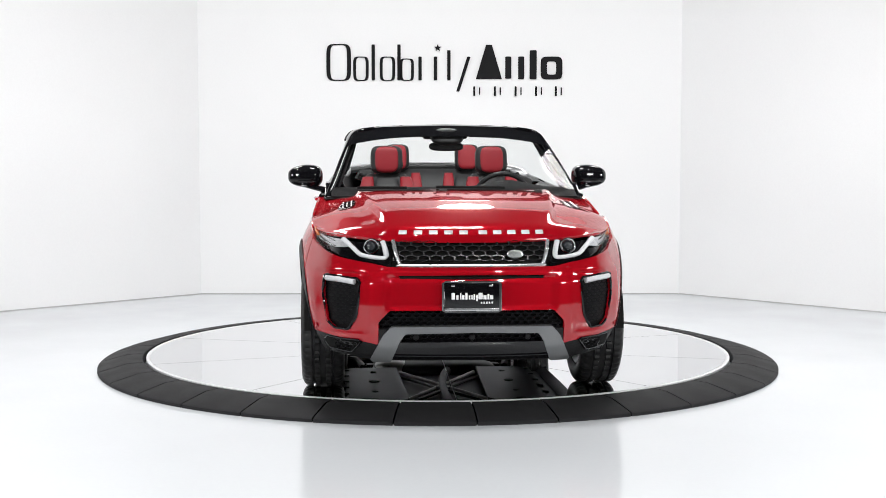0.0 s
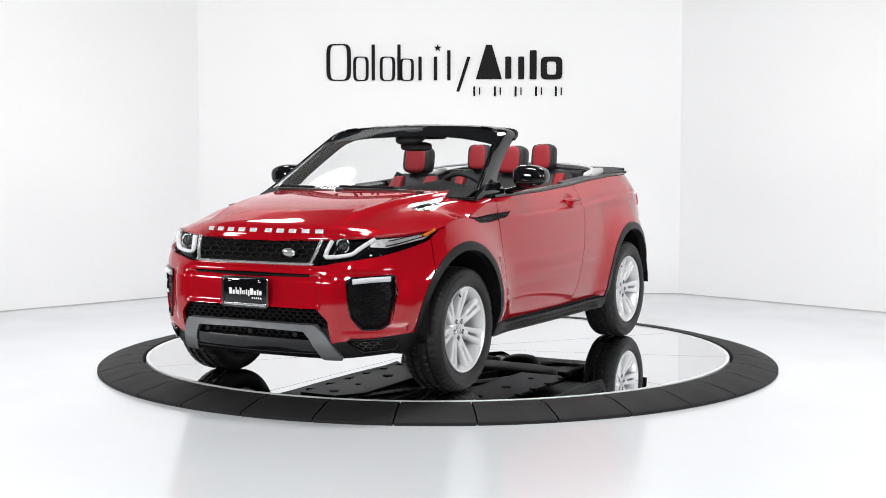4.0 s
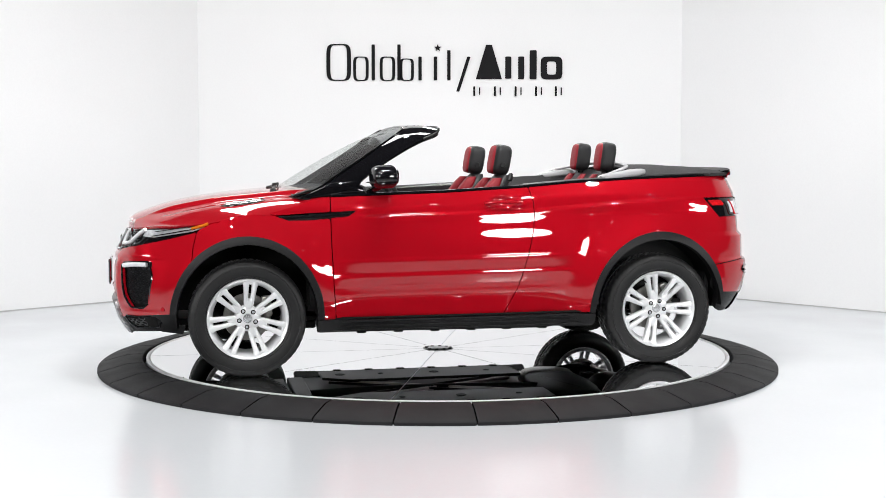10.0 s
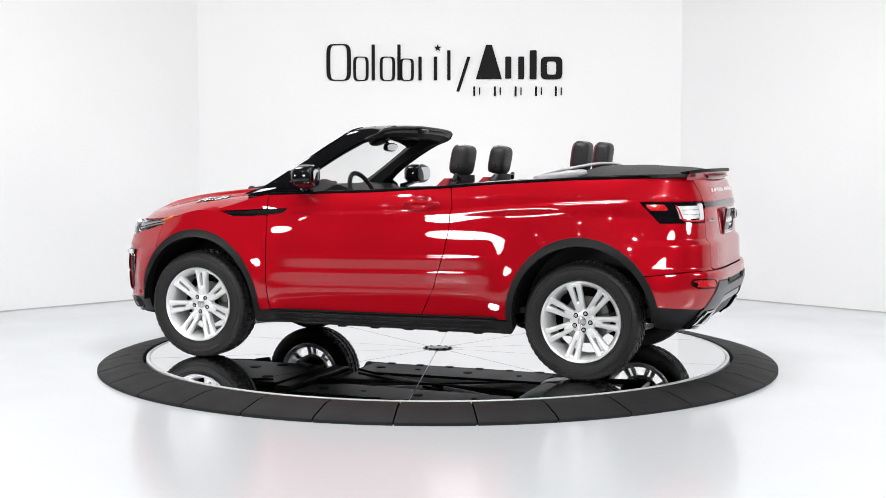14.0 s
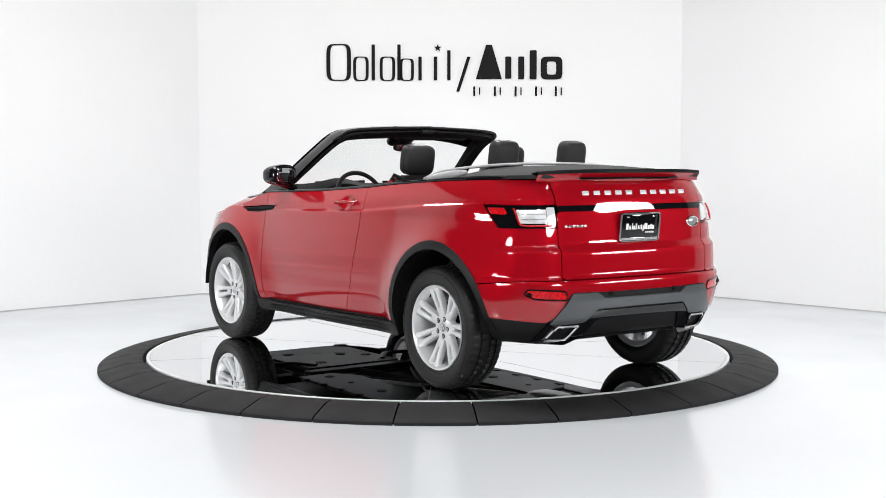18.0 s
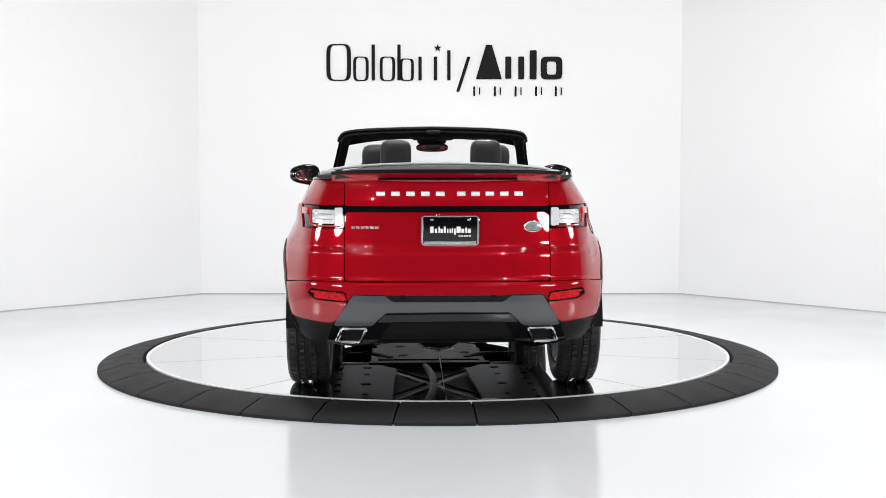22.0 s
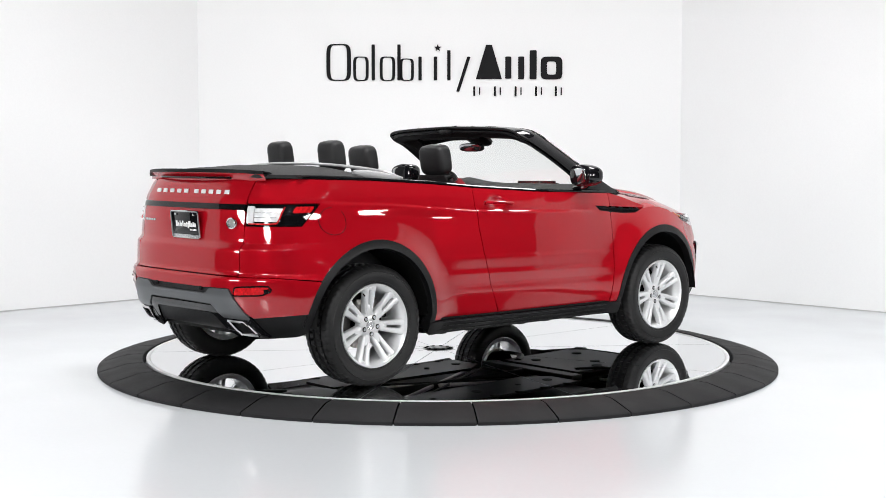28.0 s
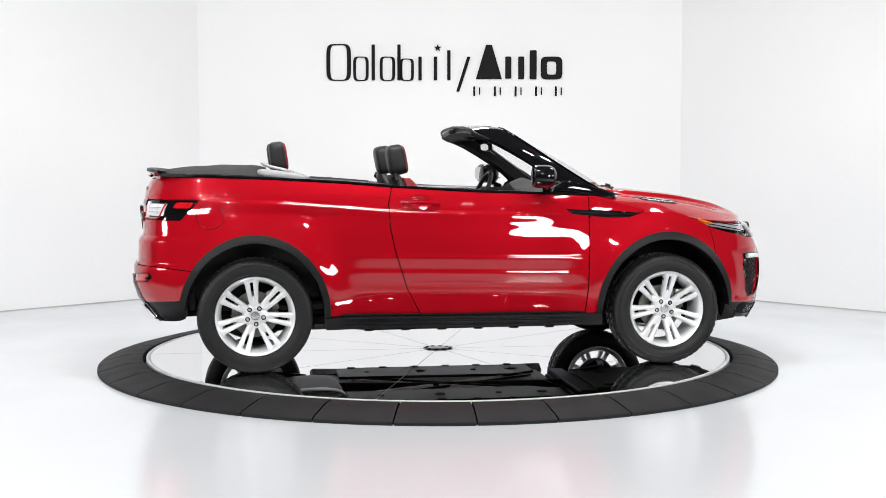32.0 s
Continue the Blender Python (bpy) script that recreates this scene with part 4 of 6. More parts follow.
REFLECT = mat("bright_reflector", (0.66, 0.66, 0.68), 0.22, 0.35, coat=0.5, vary=0.25, vary_scale=45)


def nose_details():
    # upper grille
    place = on_front(-0.012)
    G = [(0, 0.775), (0.385, 0.778), (0.412, 0.90), (0, 0.905)]
    backing = part("grille", panel(lambda x, y, z: np.minimum(poly_sdf(y, z, [(0, 0.765), (0.40, 0.768), (0.435, 0.91), (0, 0.91), (-0.435, 0.91), (-0.40, 0.768)]), x - 1.9), -0.6, 0.6, 0.74, 0.93, 0.02, out=-0.035, depth=0), DARK, CAR, "black honeycomb grille")
    part("grille_mesh", honeycomb(inside_poly([(-0.41, 0.785), (0.41, 0.785), (0.43, 0.90), (-0.43, 0.90)]), -0.42, 0.42, 0.772, 0.915, 0.066, 0.034, place, 0.15), mat("dark_chrome_mesh", (0.018, 0.018, 0.019), 0.26, 0.5, grain=0.05), backing, "black honeycomb bars")
    rim = [(-0.418, 0.905), (-0.405, 0.84), (-0.385, 0.785), (-0.36, 0.772), (0, 0.770), (0.36, 0.772), (0.385, 0.785), (0.405, 0.84), (0.418, 0.905)]
    part("grille_frame", strip_on(rim, on_front(0.0), 0.011, 8, 0.8, 60), SILVER, backing, "satin silver U-shaped frame")
    oval = turned([(0.0, 0.008), (0.030, 0.006), (0.036, 0.003), (0.036, 0.0)], 28, "z")
    m = Matrix.Translation(place(0.235, 0.832)) @ Matrix.Translation((0.014, 0, 0)) @ Matrix(((0, 0, 1, 0), (1.15, 0, 0, 0), (0, 0.62, 0, 0), (0, 0, 0, 1)))
    badge_green = mat("badge_enamel", (0.30, 0.32, 0.31), 0.25, 0.5, coat=1.0, grain=0.3, grain_scale=150)
    part("badge", moved(oval, m), badge_green, backing, "plain oval silver-grey badge")
    part("badge_rim", tube([(float(place(0.235, 0.832)[0]) + 0.016, 0.235 + 0.041 * math.cos(a), 0.832 + 0.022 * math.sin(a)) for a in np.linspace(0, 2 * np.pi, 28, endpoint=False)], 0.003, 6, True, up=(1, 0, 0)), CHROME, backing)

    # letters on the nose as plain silver bars
    row = int(np.argmin(np.abs(BONNET_P[:20, 70, 2] - 0.944)))
    for k in range(10):
        y = -0.365 + 0.0815 * k if k < 5 else 0.065 + 0.078 * (k - 5)
        j = int(np.argmin(np.abs(BONNET_P[row, :, 1] - y)))
        c = BONNET_P[row, j]
        yaw = math.degrees(math.atan2(BONNET_P[row, j + 1, 0] - BONNET_P[row, j - 1, 0], BONNET_P[row, j + 1, 1] - BONNET_P[row, j - 1, 1]))
        b = box(0, 0, 0, 0.006, 0.046, 0.024, 0.003)
        part("nose_bar", moved(b, Matrix.Translation((c[0] + 0.003, y, c[2])) @ pose(0, 0, 0, 0, -26, -yaw)), BRIGHT, BONNET, "plain silver bar in place of a letter")

    # headlamps
    def lamp(x, y, z):
        g = np.minimum(z - lamp_under(x) - 0.002, bonnet_shut(x) - 0.002 - z)
        return np.minimum(np.minimum(g, y - 0.437), x - 1.545)

    clear = panel(lamp, 0.30, 1.5, 0.76, 1.0, 0.014, out=0.001, depth=0.004)
    bowl = panel(lamp, 0.30, 1.5, 0.76, 1.0, 0.02, out=-0.045, depth=0)
    for s, bm, bm2 in ((1, clear.copy(), bowl.copy()), (-1, flipped(clear), flipped(bowl))):
        unit = part("headlamp", bm2, GLOSSBLACK, CAR, "headlamp with projector and white light bar")

        def on(out):
            f = on_front(out)
            return lambda y, z: (lambda q: (q[0], s * q[1], q[2]))(f(y, z))

        hook = [(0.474, 0.898), (0.462, 0.86), (0.456, 0.826), (0.460, 0.815), (0.475, 0.811), (0.52, 0.814), (0.58, 0.824), (0.603, 0.834), (0.63, 0.860), (0.685, 0.908)]
        part("light_bar", strip_on(hook, on(-0.012), 0.0150, 8, 0.8, 40), WHITELENS, unit, "white J-shaped daytime light bar")
        c = on(-0.03)(0.535, 0.872)
        ball = soft_block(0.06, 0.062, 0.062, 2.0, 12, Matrix.Translation(c))
        part("projector", ball, mat("projector_lens", (0.02, 0.022, 0.026), 0.12, coat=0.4, vary=0.1), unit, "dark glass projector lens")
        part("projector_ring", tube([(c[0] + 0.012, c[1] + 0.038 * math.cos(a), c[2] + 0.037 * math.sin(a)) for a in np.linspace(0, 2 * np.pi, 28, endpoint=False)], 0.006, 6, True, up=(1, 0, 0)), CHROME, unit, "chrome ring")
        side = on_side(-0.016, s)
        wedge = panel(lambda x, y, z: np.minimum(lamp(x, y, z) - 0.006, np.minimum(np.minimum(1.985 - x, x - 1.585), z - lamp_under(x) - np.interp(x, [1.6, 1.75, 1.9, 1.98], [0.012, 0.024, 0.034, 0.060]))), 0.7, 1.5, 0.80, 0.96, 0.012, out=-0.022, depth=0.004)
        part("reflector", wedge if s > 0 else flipped(wedge), REFLECT, unit, "bright silver reflector")
        for a, b, r in (((1.90, 0.868), (1.64, 0.914), 0.006), ((1.88, 0.895), (1.64, 0.932), 0.005)):
            part("lamp_fin", tube([side(x, z) for x, z in smooth_line([a, ((a[0] + b[0]) / 2, (a[1] + b[1]) / 2), b], 10)], r, 8, flat=0.6), GLOSSBLACK, unit, "black reflector fin")
        part("amber_reflector", tube([side(x, z) for x, z in ((1.66, 0.915), (1.60, 0.932), (1.56, 0.946))], 0.010, 8), AMBER, unit, "amber corner reflector")
        part("lens", bm, LENS, unit, "clear lamp lens").visible_shadow = False

    # air intakes at the corners
    shrink = panel(lambda x, y, z: np.minimum(poly_sdf(y, z, FOG) + 0.006, x - 1.6), 0.3, 1.4, 0.40, 0.74, 0.016, out=-0.03, depth=0)
    for s, bm in ((1, shrink.copy()), (-1, flipped(shrink))):
        unit = part("corner_intake", bm, PLASTIC, CAR, "black corner air intake")
        f = on_front(-0.02)
        g = lambda y, z: (lambda q: (q[0], s * q[1], q[2]))(f(y, z))
        mesh = honeycomb(inside_poly(FOG, 0.018), 0.58, 0.82, 0.43, 0.68, 0.034, 0.022, g, 0.3, deep=0.006)
        part("intake_mesh", mesh, SATINBLACK, unit)
        edge = [FOG[i] for i in range(len(FOG))]
        e = lambda y, z: (lambda q: (q[0], s * q[1], q[2]))(on_front(0.001)(y, z))
        loop = []
        for i in range(len(edge)):
            (a0, b0), (a1, b1) = edge[i], edge[(i + 1) % len(edge)]
            loop += [e(a0 + (a1 - a0) * t, b0 + (b1 - b0) * t) for t in (0.08, 0.36, 0.64, 0.92)]
        part("intake_rim", tube(loop, 0.007, 6, True), GLOSSBLACK, unit, "gloss black rim")
        part("fog_lamp", strip_on([(0.625, 0.684), (0.70, 0.693), (0.775, 0.696)], lambda y, z: (lambda q: (q[0], s * q[1], q[2]))(on_front(0.0)(y, z)), 0.017, 8, 0.9, 14), WHITELENS, unit, "white strip fog lamp")

    # lower intake, skid bar, sensors
    low = part("lower_grille", honeycomb(inside_poly([(-0.50, 0.30), (0.50, 0.30), (0.50, 0.47), (0.44, 0.53), (-0.44, 0.53), (-0.50, 0.47)]), -0.5, 0.5, 0.32, 0.535, 0.045, 0.026, on_front(-0.025), 0.3), SATINBLACK, CAR, "black lower honeycomb grille")
    skid = [(0, 0.452), (0.43, 0.450), (0.475, 0.40), (0.545, 0.255), (0.43, 0.255), (0.385, 0.37), (0.355, 0.412), (0, 0.418)]
    full = skid + [(-a, b) for a, b in reversed(skid[1:-1])]
    part("skid_plate", panel(lambda x, y, z: np.minimum(poly_sdf(y, z, full), x - 1.8), -0.75, 0.75, 0.23, 0.47, 0.012, out=0.012, depth=0.03), SKID, CAR, "satin silver-grey skid plate")
    part("splitter", panel(lambda x, y, z: np.minimum(poly_sdf(y, z, [(-0.43, 0.262), (0.43, 0.262), (0.395, 0.362), (-0.395, 0.362)]), x - 1.8), -0.6, 0.6, 0.24, 0.38, 0.012, out=0.002, depth=0.04), GLOSSBLACK, CAR, "gloss black lower bumper bar")
    part("splitter_lip", strip_on([(-0.42, 0.285), (0, 0.280), (0.42, 0.285)], on_front(0.004), 0.008, 8, 0.8, 30), GLOSSBLACK, CAR)
    for y in (-0.30, 0.0, 0.30):
        m = Matrix.Translation(on_front(-0.004)(y, 0.39)) @ Matrix(((0, 0, 1, 0), (1, 0, 0, 0), (0, 1, 0, 0), (0, 0, 0, 1)))
        part("sensor", moved(turned([(0.0, 0.012), (0.013, 0.012), (0.016, 0.006), (0.016, 0.0)], 18, "z"), m), PLASTIC, CAR, "round black parking sensor")
    part("bumper_slot", strip_on([(-0.385, 0.708), (0, 0.706), (0.385, 0.708)], on_front(-0.014), 0.016, 8, 0.8, 30), DARK, CAR, "dark slot above the plate")
    for s in (1, -1):
        DUCT = [(0.585, 0.368), (0.775, 0.372), (0.790, 0.352), (0.765, 0.306), (0.640, 0.296)]
        back = panel(lambda x, y, z: np.minimum(poly_sdf(y, z, DUCT), x - 1.5), 0.4, 1.3, 0.28, 0.39, 0.012, out=0.000, depth=0)
        duct = part("brake_duct", back if s > 0 else flipped(back), DARK, CAR, "small black honeycomb duct")
        lay = lambda y, z: (lambda q: (q[0], s * q[1], q[2]))(on_front(0.006)(y, z))
        part("duct_mesh", honeycomb(inside_poly(DUCT, 0.008), 0.58, 0.80, 0.295, 0.375, 0.034, 0.020, lay, 0.28, deep=0.006), GLOSSBLACK, duct)
        loop = []
        for i in range(len(DUCT)):
            (a0, b0), (a1, b1) = DUCT[i], DUCT[(i + 1) % len(DUCT)]
            loop += [lay(a0 + (a1 - a0) * t, b0 + (b1 - b0) * t) for t in (0.1, 0.5, 0.9)]
        part("duct_rim", tube(loop, 0.006, 6, True), GLOSSBLACK, duct, "gloss black rim of the duct")
        m = Matrix.Translation(on_side(0.0, s)(1.84, 0.425)) @ Matrix.Rotation(s * math.pi / 2.6, 4, "Z") @ Matrix(((0, 0, 1, 0), (1, 0, 0, 0), (0, 1, 0, 0), (0, 0, 0, 1)))
        part("corner_sensor", moved(turned([(0.0, 0.005), (0.012, 0.005), (0.014, 0.0)], 16, "z"), m), PAINT, CAR)
    dealer_plate("front_plate", (float(front_x(0, 0.61)) + 0.03, -0.005, 0.61), 0.305, 0.160, 1, 0, CAR)

    # vents in the bonnet
    for s in (1, -1):
        pts = BONNET_P.reshape(-1, 3)

        def top(x, y):
            d = (pts[:, 0] - x) ** 2 + (pts[:, 1] - y) ** 2
            i = np.argsort(d)[:4]
            w = 1 / (d[i] + 1e-6)
            return float((pts[i, 2] * w).sum() / w.sum())

        a = np.linspace(0, 1, 14)
        P = []
        for t in np.linspace(-1, 1, 7):
            P.append([(1.20 + 0.28 * q, s * (0.665 + 0.018 * (q - 0.5) + 0.048 * t * (1 - (2 * q - 1) ** 4) ** 0.5), 0) for q in a])
        P = np.array(P)
        for q in P.reshape(-1, 3):
            q[2] = top(q[0], q[1]) + 0.003
        b = sheet(P)
        b.normal_update()
        if sum(f.normal.z for f in b.faces) < 0:
            bmesh.ops.reverse_faces(b, faces=b.faces)
        part("bonnet_vent", b, GLOSSBLACK, BONNET, "gloss black bonnet vent")
        for k in range(3):
            y0 = 0.640 + 0.024 * k
            part("vent_fin", tube([(x, s * (y0 + 0.02 * (x - 1.34)), top(x, s * y0) + 0.005) for x in np.linspace(1.23, 1.45, 8)], 0.005, 6, flat=0.7), SILVER if k != 1 else GLOSSBLACK, BONNET)


nose_details()

# ---------------------------------------------------------------- flank and tail details


def flank_details():
    for s, door in ((1, DOORS[0]), (-1, DOORS[1])):
        on = on_side(0.0, s)
        # handle
        grip = smooth_line([(-0.165, 1.058), (-0.19, 1.062), (-0.29, 1.066), (-0.38, 1.066), (-0.41, 1.062)], 16)
        pts = [(x, s * (float(side_y(x, z)) + 0.010 + 0.016 * math.sin(math.pi * min(1, max(0, (-0.165 - x) / 0.245)))), z) for x, z in grip]
        part("door_handle", tube(pts, 0.014, 10, flat=0.75), PAINT, door, "red door handle")
        part("key_cap", tube([on(x, 1.064) for x in (-0.385, -0.412)], 0.012, 8), CHROME, door, "bright end of the handle")
        # belt trim
        line = [(x, s * (float(side_y(x, float(belt(x)))) - 0.006), float(belt(x)) - 0.004) for x in np.linspace(0.80, -1.83, 40)]
        part("belt_trim", tube(line, 0.013, 8, flat=0.8), GLOSSBLACK, CAR, "gloss black trim along the waistline")
        # mirror
        c = Matrix.Translation((0.485, s * 0.935, 1.230))
        shell = soft_block(0.18, 0.222, 0.150, 3.1, 22)
        for v in shell.verts:
            v.co.z *= 1 - 0.24 * max(0.0, s * v.co.y / 0.111)
            if v.co.x < -0.05:
                v.co.x = -0.05 + (v.co.x + 0.05) * 0.35
        unit = part("door_mirror", moved(shell, c @ pose(0, 0, 0, 0, 1, s * 6)), GLOSSBLACK, CAR, "gloss black door mirror")
        glassy = soft_block(0.008, 0.160, 0.100, 3.0, 12, c @ pose(0, 0, 0, 0, -1, s * 12) @ Matrix.Translation((-0.0625, 0, 0.002)))
        part("mirror_glass", glassy, MIRRORGLASS, unit, "mirror glass")
        part("mirror_arm", tube([(0.55, s * 0.79, 1.138), (0.53, s * 0.87, 1.155), (0.50, s * 0.95, 1.180)], [0.034, 0.03, 0.034], 10, flat=0.6), GLOSSBLACK, unit, "black mirror foot")
        part("mirror_seam", tube([(0.485 + 0.108 * math.cos(a), s * (0.935 + 0.092 * math.sin(a)), 1.196) for a in np.linspace(-1.5, 1.5, 18)], 0.008, 6, flat=0.5), PLASTIC, unit, "matt lower edge")
        # plain sail behind the screen pillar
        sail = prism([(1.0, 1.098), (0.60, 1.112), (0.585, 1.125), (0.60, 1.16), (0.66, 1.20), (0.80, 1.19)], 0.03, Matrix.Translation((0, s * 0.785 + 0.015, 0)) @ Matrix.Rotation(radians(90), 4, "X"), 0.005)
        part("sail_panel", sail, GLOSSBLACK, CAR, "gloss black triangle at the mirror")
    # fuel flap on the far flank
    ring = [on_side(0.002, -1)(-1.60 + 0.085 * math.cos(a), 0.985 + 0.078 * math.sin(a)) for a in np.linspace(0, 2 * np.pi, 40, endpoint=False)]
    part("fuel_flap_gap", tube(ring, 0.0016, 6, True), DARK, CAR, "dark gap round the fuel flap")


def tail_details():
    def lamp(x, y, z):
        g = np.minimum(np.minimum(z - 0.962, 1.084 - z), -1.665 - x - (1.088 - z) * 0.95)
        return np.minimum(g, np.where(x < -1.9, y - 0.569, 1))

    def zone(y0, y1, z0, z1, inside=0.0):
        return lambda x, y, z: np.minimum(np.minimum(np.minimum(z - z0, z1 - z), np.minimum(y - y0, y1 - y)), lamp(x, y, z) - inside)

    base = panel(lamp, LF + LM + 0.6, UT - 0.3, 0.94, 1.10, 0.014, out=-0.008, depth=0.02)
    bowl = panel(zone(0.620, 0.745, 0.986, 1.062, 0.008), UT - 1.1, UT - 0.4, 0.95, 1.09, 0.010, out=-0.002, depth=0.01)
    white = panel(zone(0.574, 0.617, 0.974, 1.074, 0.003), UT - 0.8, UT - 0.4, 0.95, 1.09, 0.008, out=0.001, depth=0.010)
    red = panel(lambda x, y, z: np.minimum(np.minimum(np.minimum(z - 1.034, 1.074 - z), y - 0.775), lamp(x, y, z) - 0.014), LF + LM + 0.6, UT - 0.5, 1.0, 1.10, 0.010, out=0.001, depth=0.01)
    fog = panel(lambda x, y, z: np.minimum(poly_sdf(y, z, REARFOG) - 0.003, -1.6 - x), UT - 1.1, UT - 0.3, 0.54, 0.65, 0.012, out=0.006, depth=0.015)
    for s in (1, -1):
        pick = (lambda b: b.copy()) if s > 0 else flipped
        unit = part("tail_lamp", pick(base), GLOSSBLACK, CAR, "tail lamp with clear and red lenses in gloss black")
        part("clear_lens", pick(white), WHITELENS, unit, "white inner lens")
        part("reflector", pick(bowl), REFLECTOR, unit, "grey ribbed reflector")
        for z in (1.010, 1.038):
            part("reflector_step", strip_on([(0.626, z), (0.69, z), (0.738, z)], lambda y, z: (lambda q: (q[0], s * q[1], q[2]))(on_rear(0.0)(y, z)), 0.0025, 6, 0.8, 12), SILVER, unit)
        part("red_lens", pick(red), REDLENS, unit, "red outer lens")
        part("lamp_hook", strip_on([(0.60, 0.974), (0.730, 0.974), (0.754, 0.995), (0.759, 1.068)], lambda y, z: (lambda q: (q[0], s * q[1], q[2]))(on_rear(0.008)(y, z)), 0.006, 6, 0.8, 18), REDLENS, unit, "dark red light guide")
        lens = part("rear_fog_lamp", pick(fog), REDLENS, CAR, "red rear fog lamp")
        loop = []
        for i in range(len(REARFOG)):
            (a0, b0), (a1, b1) = REARFOG[i], REARFOG[(i + 1) % len(REARFOG)]
            loop += [(lambda q: (q[0], s * q[1], q[2]))(on_rear(0.004)(a0 + (a1 - a0) * t, b0 + (b1 - b0) * t)) for t in (0.1, 0.5, 0.9)]
        part("fog_rim", tube(loop, 0.005, 6, True), GLOSSBLACK, lens, "black rim of the lens")
        part("fog_corner", strip_on([(0.735, 0.598), (0.755, 0.602)], lambda y, z: (lambda q: (q[0], s * q[1], q[2]))(on_rear(0.006)(y, z)), 0.013, 8, 0.8, 0), GLOSSBLACK, lens)
    # letters on the tailgate as plain bars
    for k in range(10):
        y = 0.365 - 0.0815 * k if k < 5 else -0.075 - 0.079 * (k - 5)
        b = box(0, 0, 0, 0.006, 0.047, 0.025, 0.003)
        part("tail_bar", moved(b, Matrix.Translation(on_rear(0.003)(y, 1.150)) @ pose(0, 0, 0, 0, 15, 0)), BRIGHT, TAILGATE, "plain silver bar in place of a letter")
    for k in range(6):
        b = box(0, 0, 0, 0.005, 0.019, 0.013, 0.001)
        part("small_bar", moved(b, Matrix.Translation(on_rear(0.002)(0.515 - 0.026 * k, 0.968))), SILVER, TAILGATE)
    c = on_rear(0.0)(-0.468, 0.973)
    m = Matrix.Translation(c) @ Matrix(((0, 0, -1, 0), (1.15, 0, 0, 0), (0, 0.72, 0, 0), (0, 0, 0, 1)))
    part("tail_badge", moved(turned([(0.0, 0.010), (0.034, 0.008), (0.040, 0.004), (0.040, 0.0)], 28, "z"), m), bpy.data.materials["badge_enamel"], TAILGATE, "plain oval silver-grey badge")
    part("badge_rim", tube([(c[0] - 0.008, c[1] + 0.046 * math.cos(a), c[2] + 0.029 * math.sin(a)) for a in np.linspace(0, 2 * np.pi, 28, endpoint=False)], 0.004, 6, True, up=(1, 0, 0)), CHROME, TAILGATE)
    dealer_plate("rear_plate", (float(rear_x(0, 0.95)) - 0.015, -0.013, 0.952), 0.305, 0.158, -1, -6, CAR)
    # skid bar, diffuser and exhaust tips
    SK = [(0, 0.566), (0.30, 0.566), (0.345, 0.599), (0.515, 0.602), (0.60, 0.47), (0.622, 0.432), (0.415, 0.436), (0.335, 0.510), (0, 0.512)]
    full = SK + [(-a, b) for a, b in reversed(SK[1:-1])]
    part("rear_skid_plate", panel(lambda x, y, z: np.minimum(poly_sdf(y, z, full), -1.7 - x), UT - 0.8, UT + 0.8, 0.38, 0.63, 0.012, out=0.012, depth=0.03), SATIN, CAR, "satin grey rear skid plate")
    df = [(0, 0.498), (0.345, 0.496), (0.42, 0.42), (0.445, 0.345), (0.385, 0.335), (0.325, 0.435), (0.30, 0.452), (0, 0.455)]
    part("diffuser", panel(lambda x, y, z: np.minimum(poly_sdf(y, z, df + [(-a, b) for a, b in reversed(df[1:-1])]), -1.7 - x), UT - 0.6, UT + 0.6, 0.34, 0.52, 0.012, out=0.006, depth=0.06), GLOSSBLACK, CAR, "gloss black diffuser frame")
    for y in (-0.31, 0.31, -0.235, 0.235):
        if abs(y) > 0.3:
            m = Matrix.Translation(on_rear(0.0)(y * 0.80, 0.592)) @ Matrix(((0, 0, -1, 0), (1, 0, 0, 0), (0, 1, 0, 0), (0, 0, 0, 1)))
            part("sensor", moved(turned([(0.0, 0.008), (0.012, 0.008), (0.015, 0.0)], 16, "z"), m), DARK, CAR, "round parking sensor")
    for s in (1, -1):
        quad = [(0.440, 0.415), (0.575, 0.413), (0.612, 0.334), (0.480, 0.330)]
        loop = []
        for i in range(len(quad)):
            (a0, b0), (a1, b1) = quad[i], quad[(i + 1) % len(quad)]
            loop += [(a0 + (a1 - a0) * t, b0 + (b1 - b0) * t) for t in (0.05, 0.3, 0.7, 0.95)]
        pts = [(float(rear_x(a, b)) - 0.012, s * a, b) for a, b in loop]
        round_tip = [(0.405, 0.450), (0.622, 0.446), (0.668, 0.325), (0.455, 0.300), (0.395, 0.335)]
        hood = panel(lambda x, y, z: np.minimum(np.minimum(poly_sdf(y, z, round_tip), -poly_sdf(y, z, quad)), -1.6 - x), UT - 0.9, UT - 0.25, 0.28, 0.47, 0.010, out=0.008, depth=0.03)
        part("exhaust_surround", hood if s > 0 else flipped(hood), GLOSSBLACK, CAR, "gloss black surround of the exhaust tip")
        tip = part("exhaust_tip", tube(pts, 0.0105, 8, True, up=(1, 0, 0)), CHROME, CAR, "chrome four-sided exhaust tip")
        bore = bmesh.new()
        deep = [bore.verts.new((p[0] + 0.06, p[1], p[2])) for p in pts]
        near = [bore.verts.new(p) for p in pts]
        bore.faces.new(deep)
        for k in range(len(pts)):
            bore.faces.new((near[k], near[(k + 1) % len(pts)], deep[(k + 1) % len(pts)], deep[k]))
        part("exhaust_bore", bore, DARK, tip, "dark exhaust opening")
    # spoiler
    rows = []
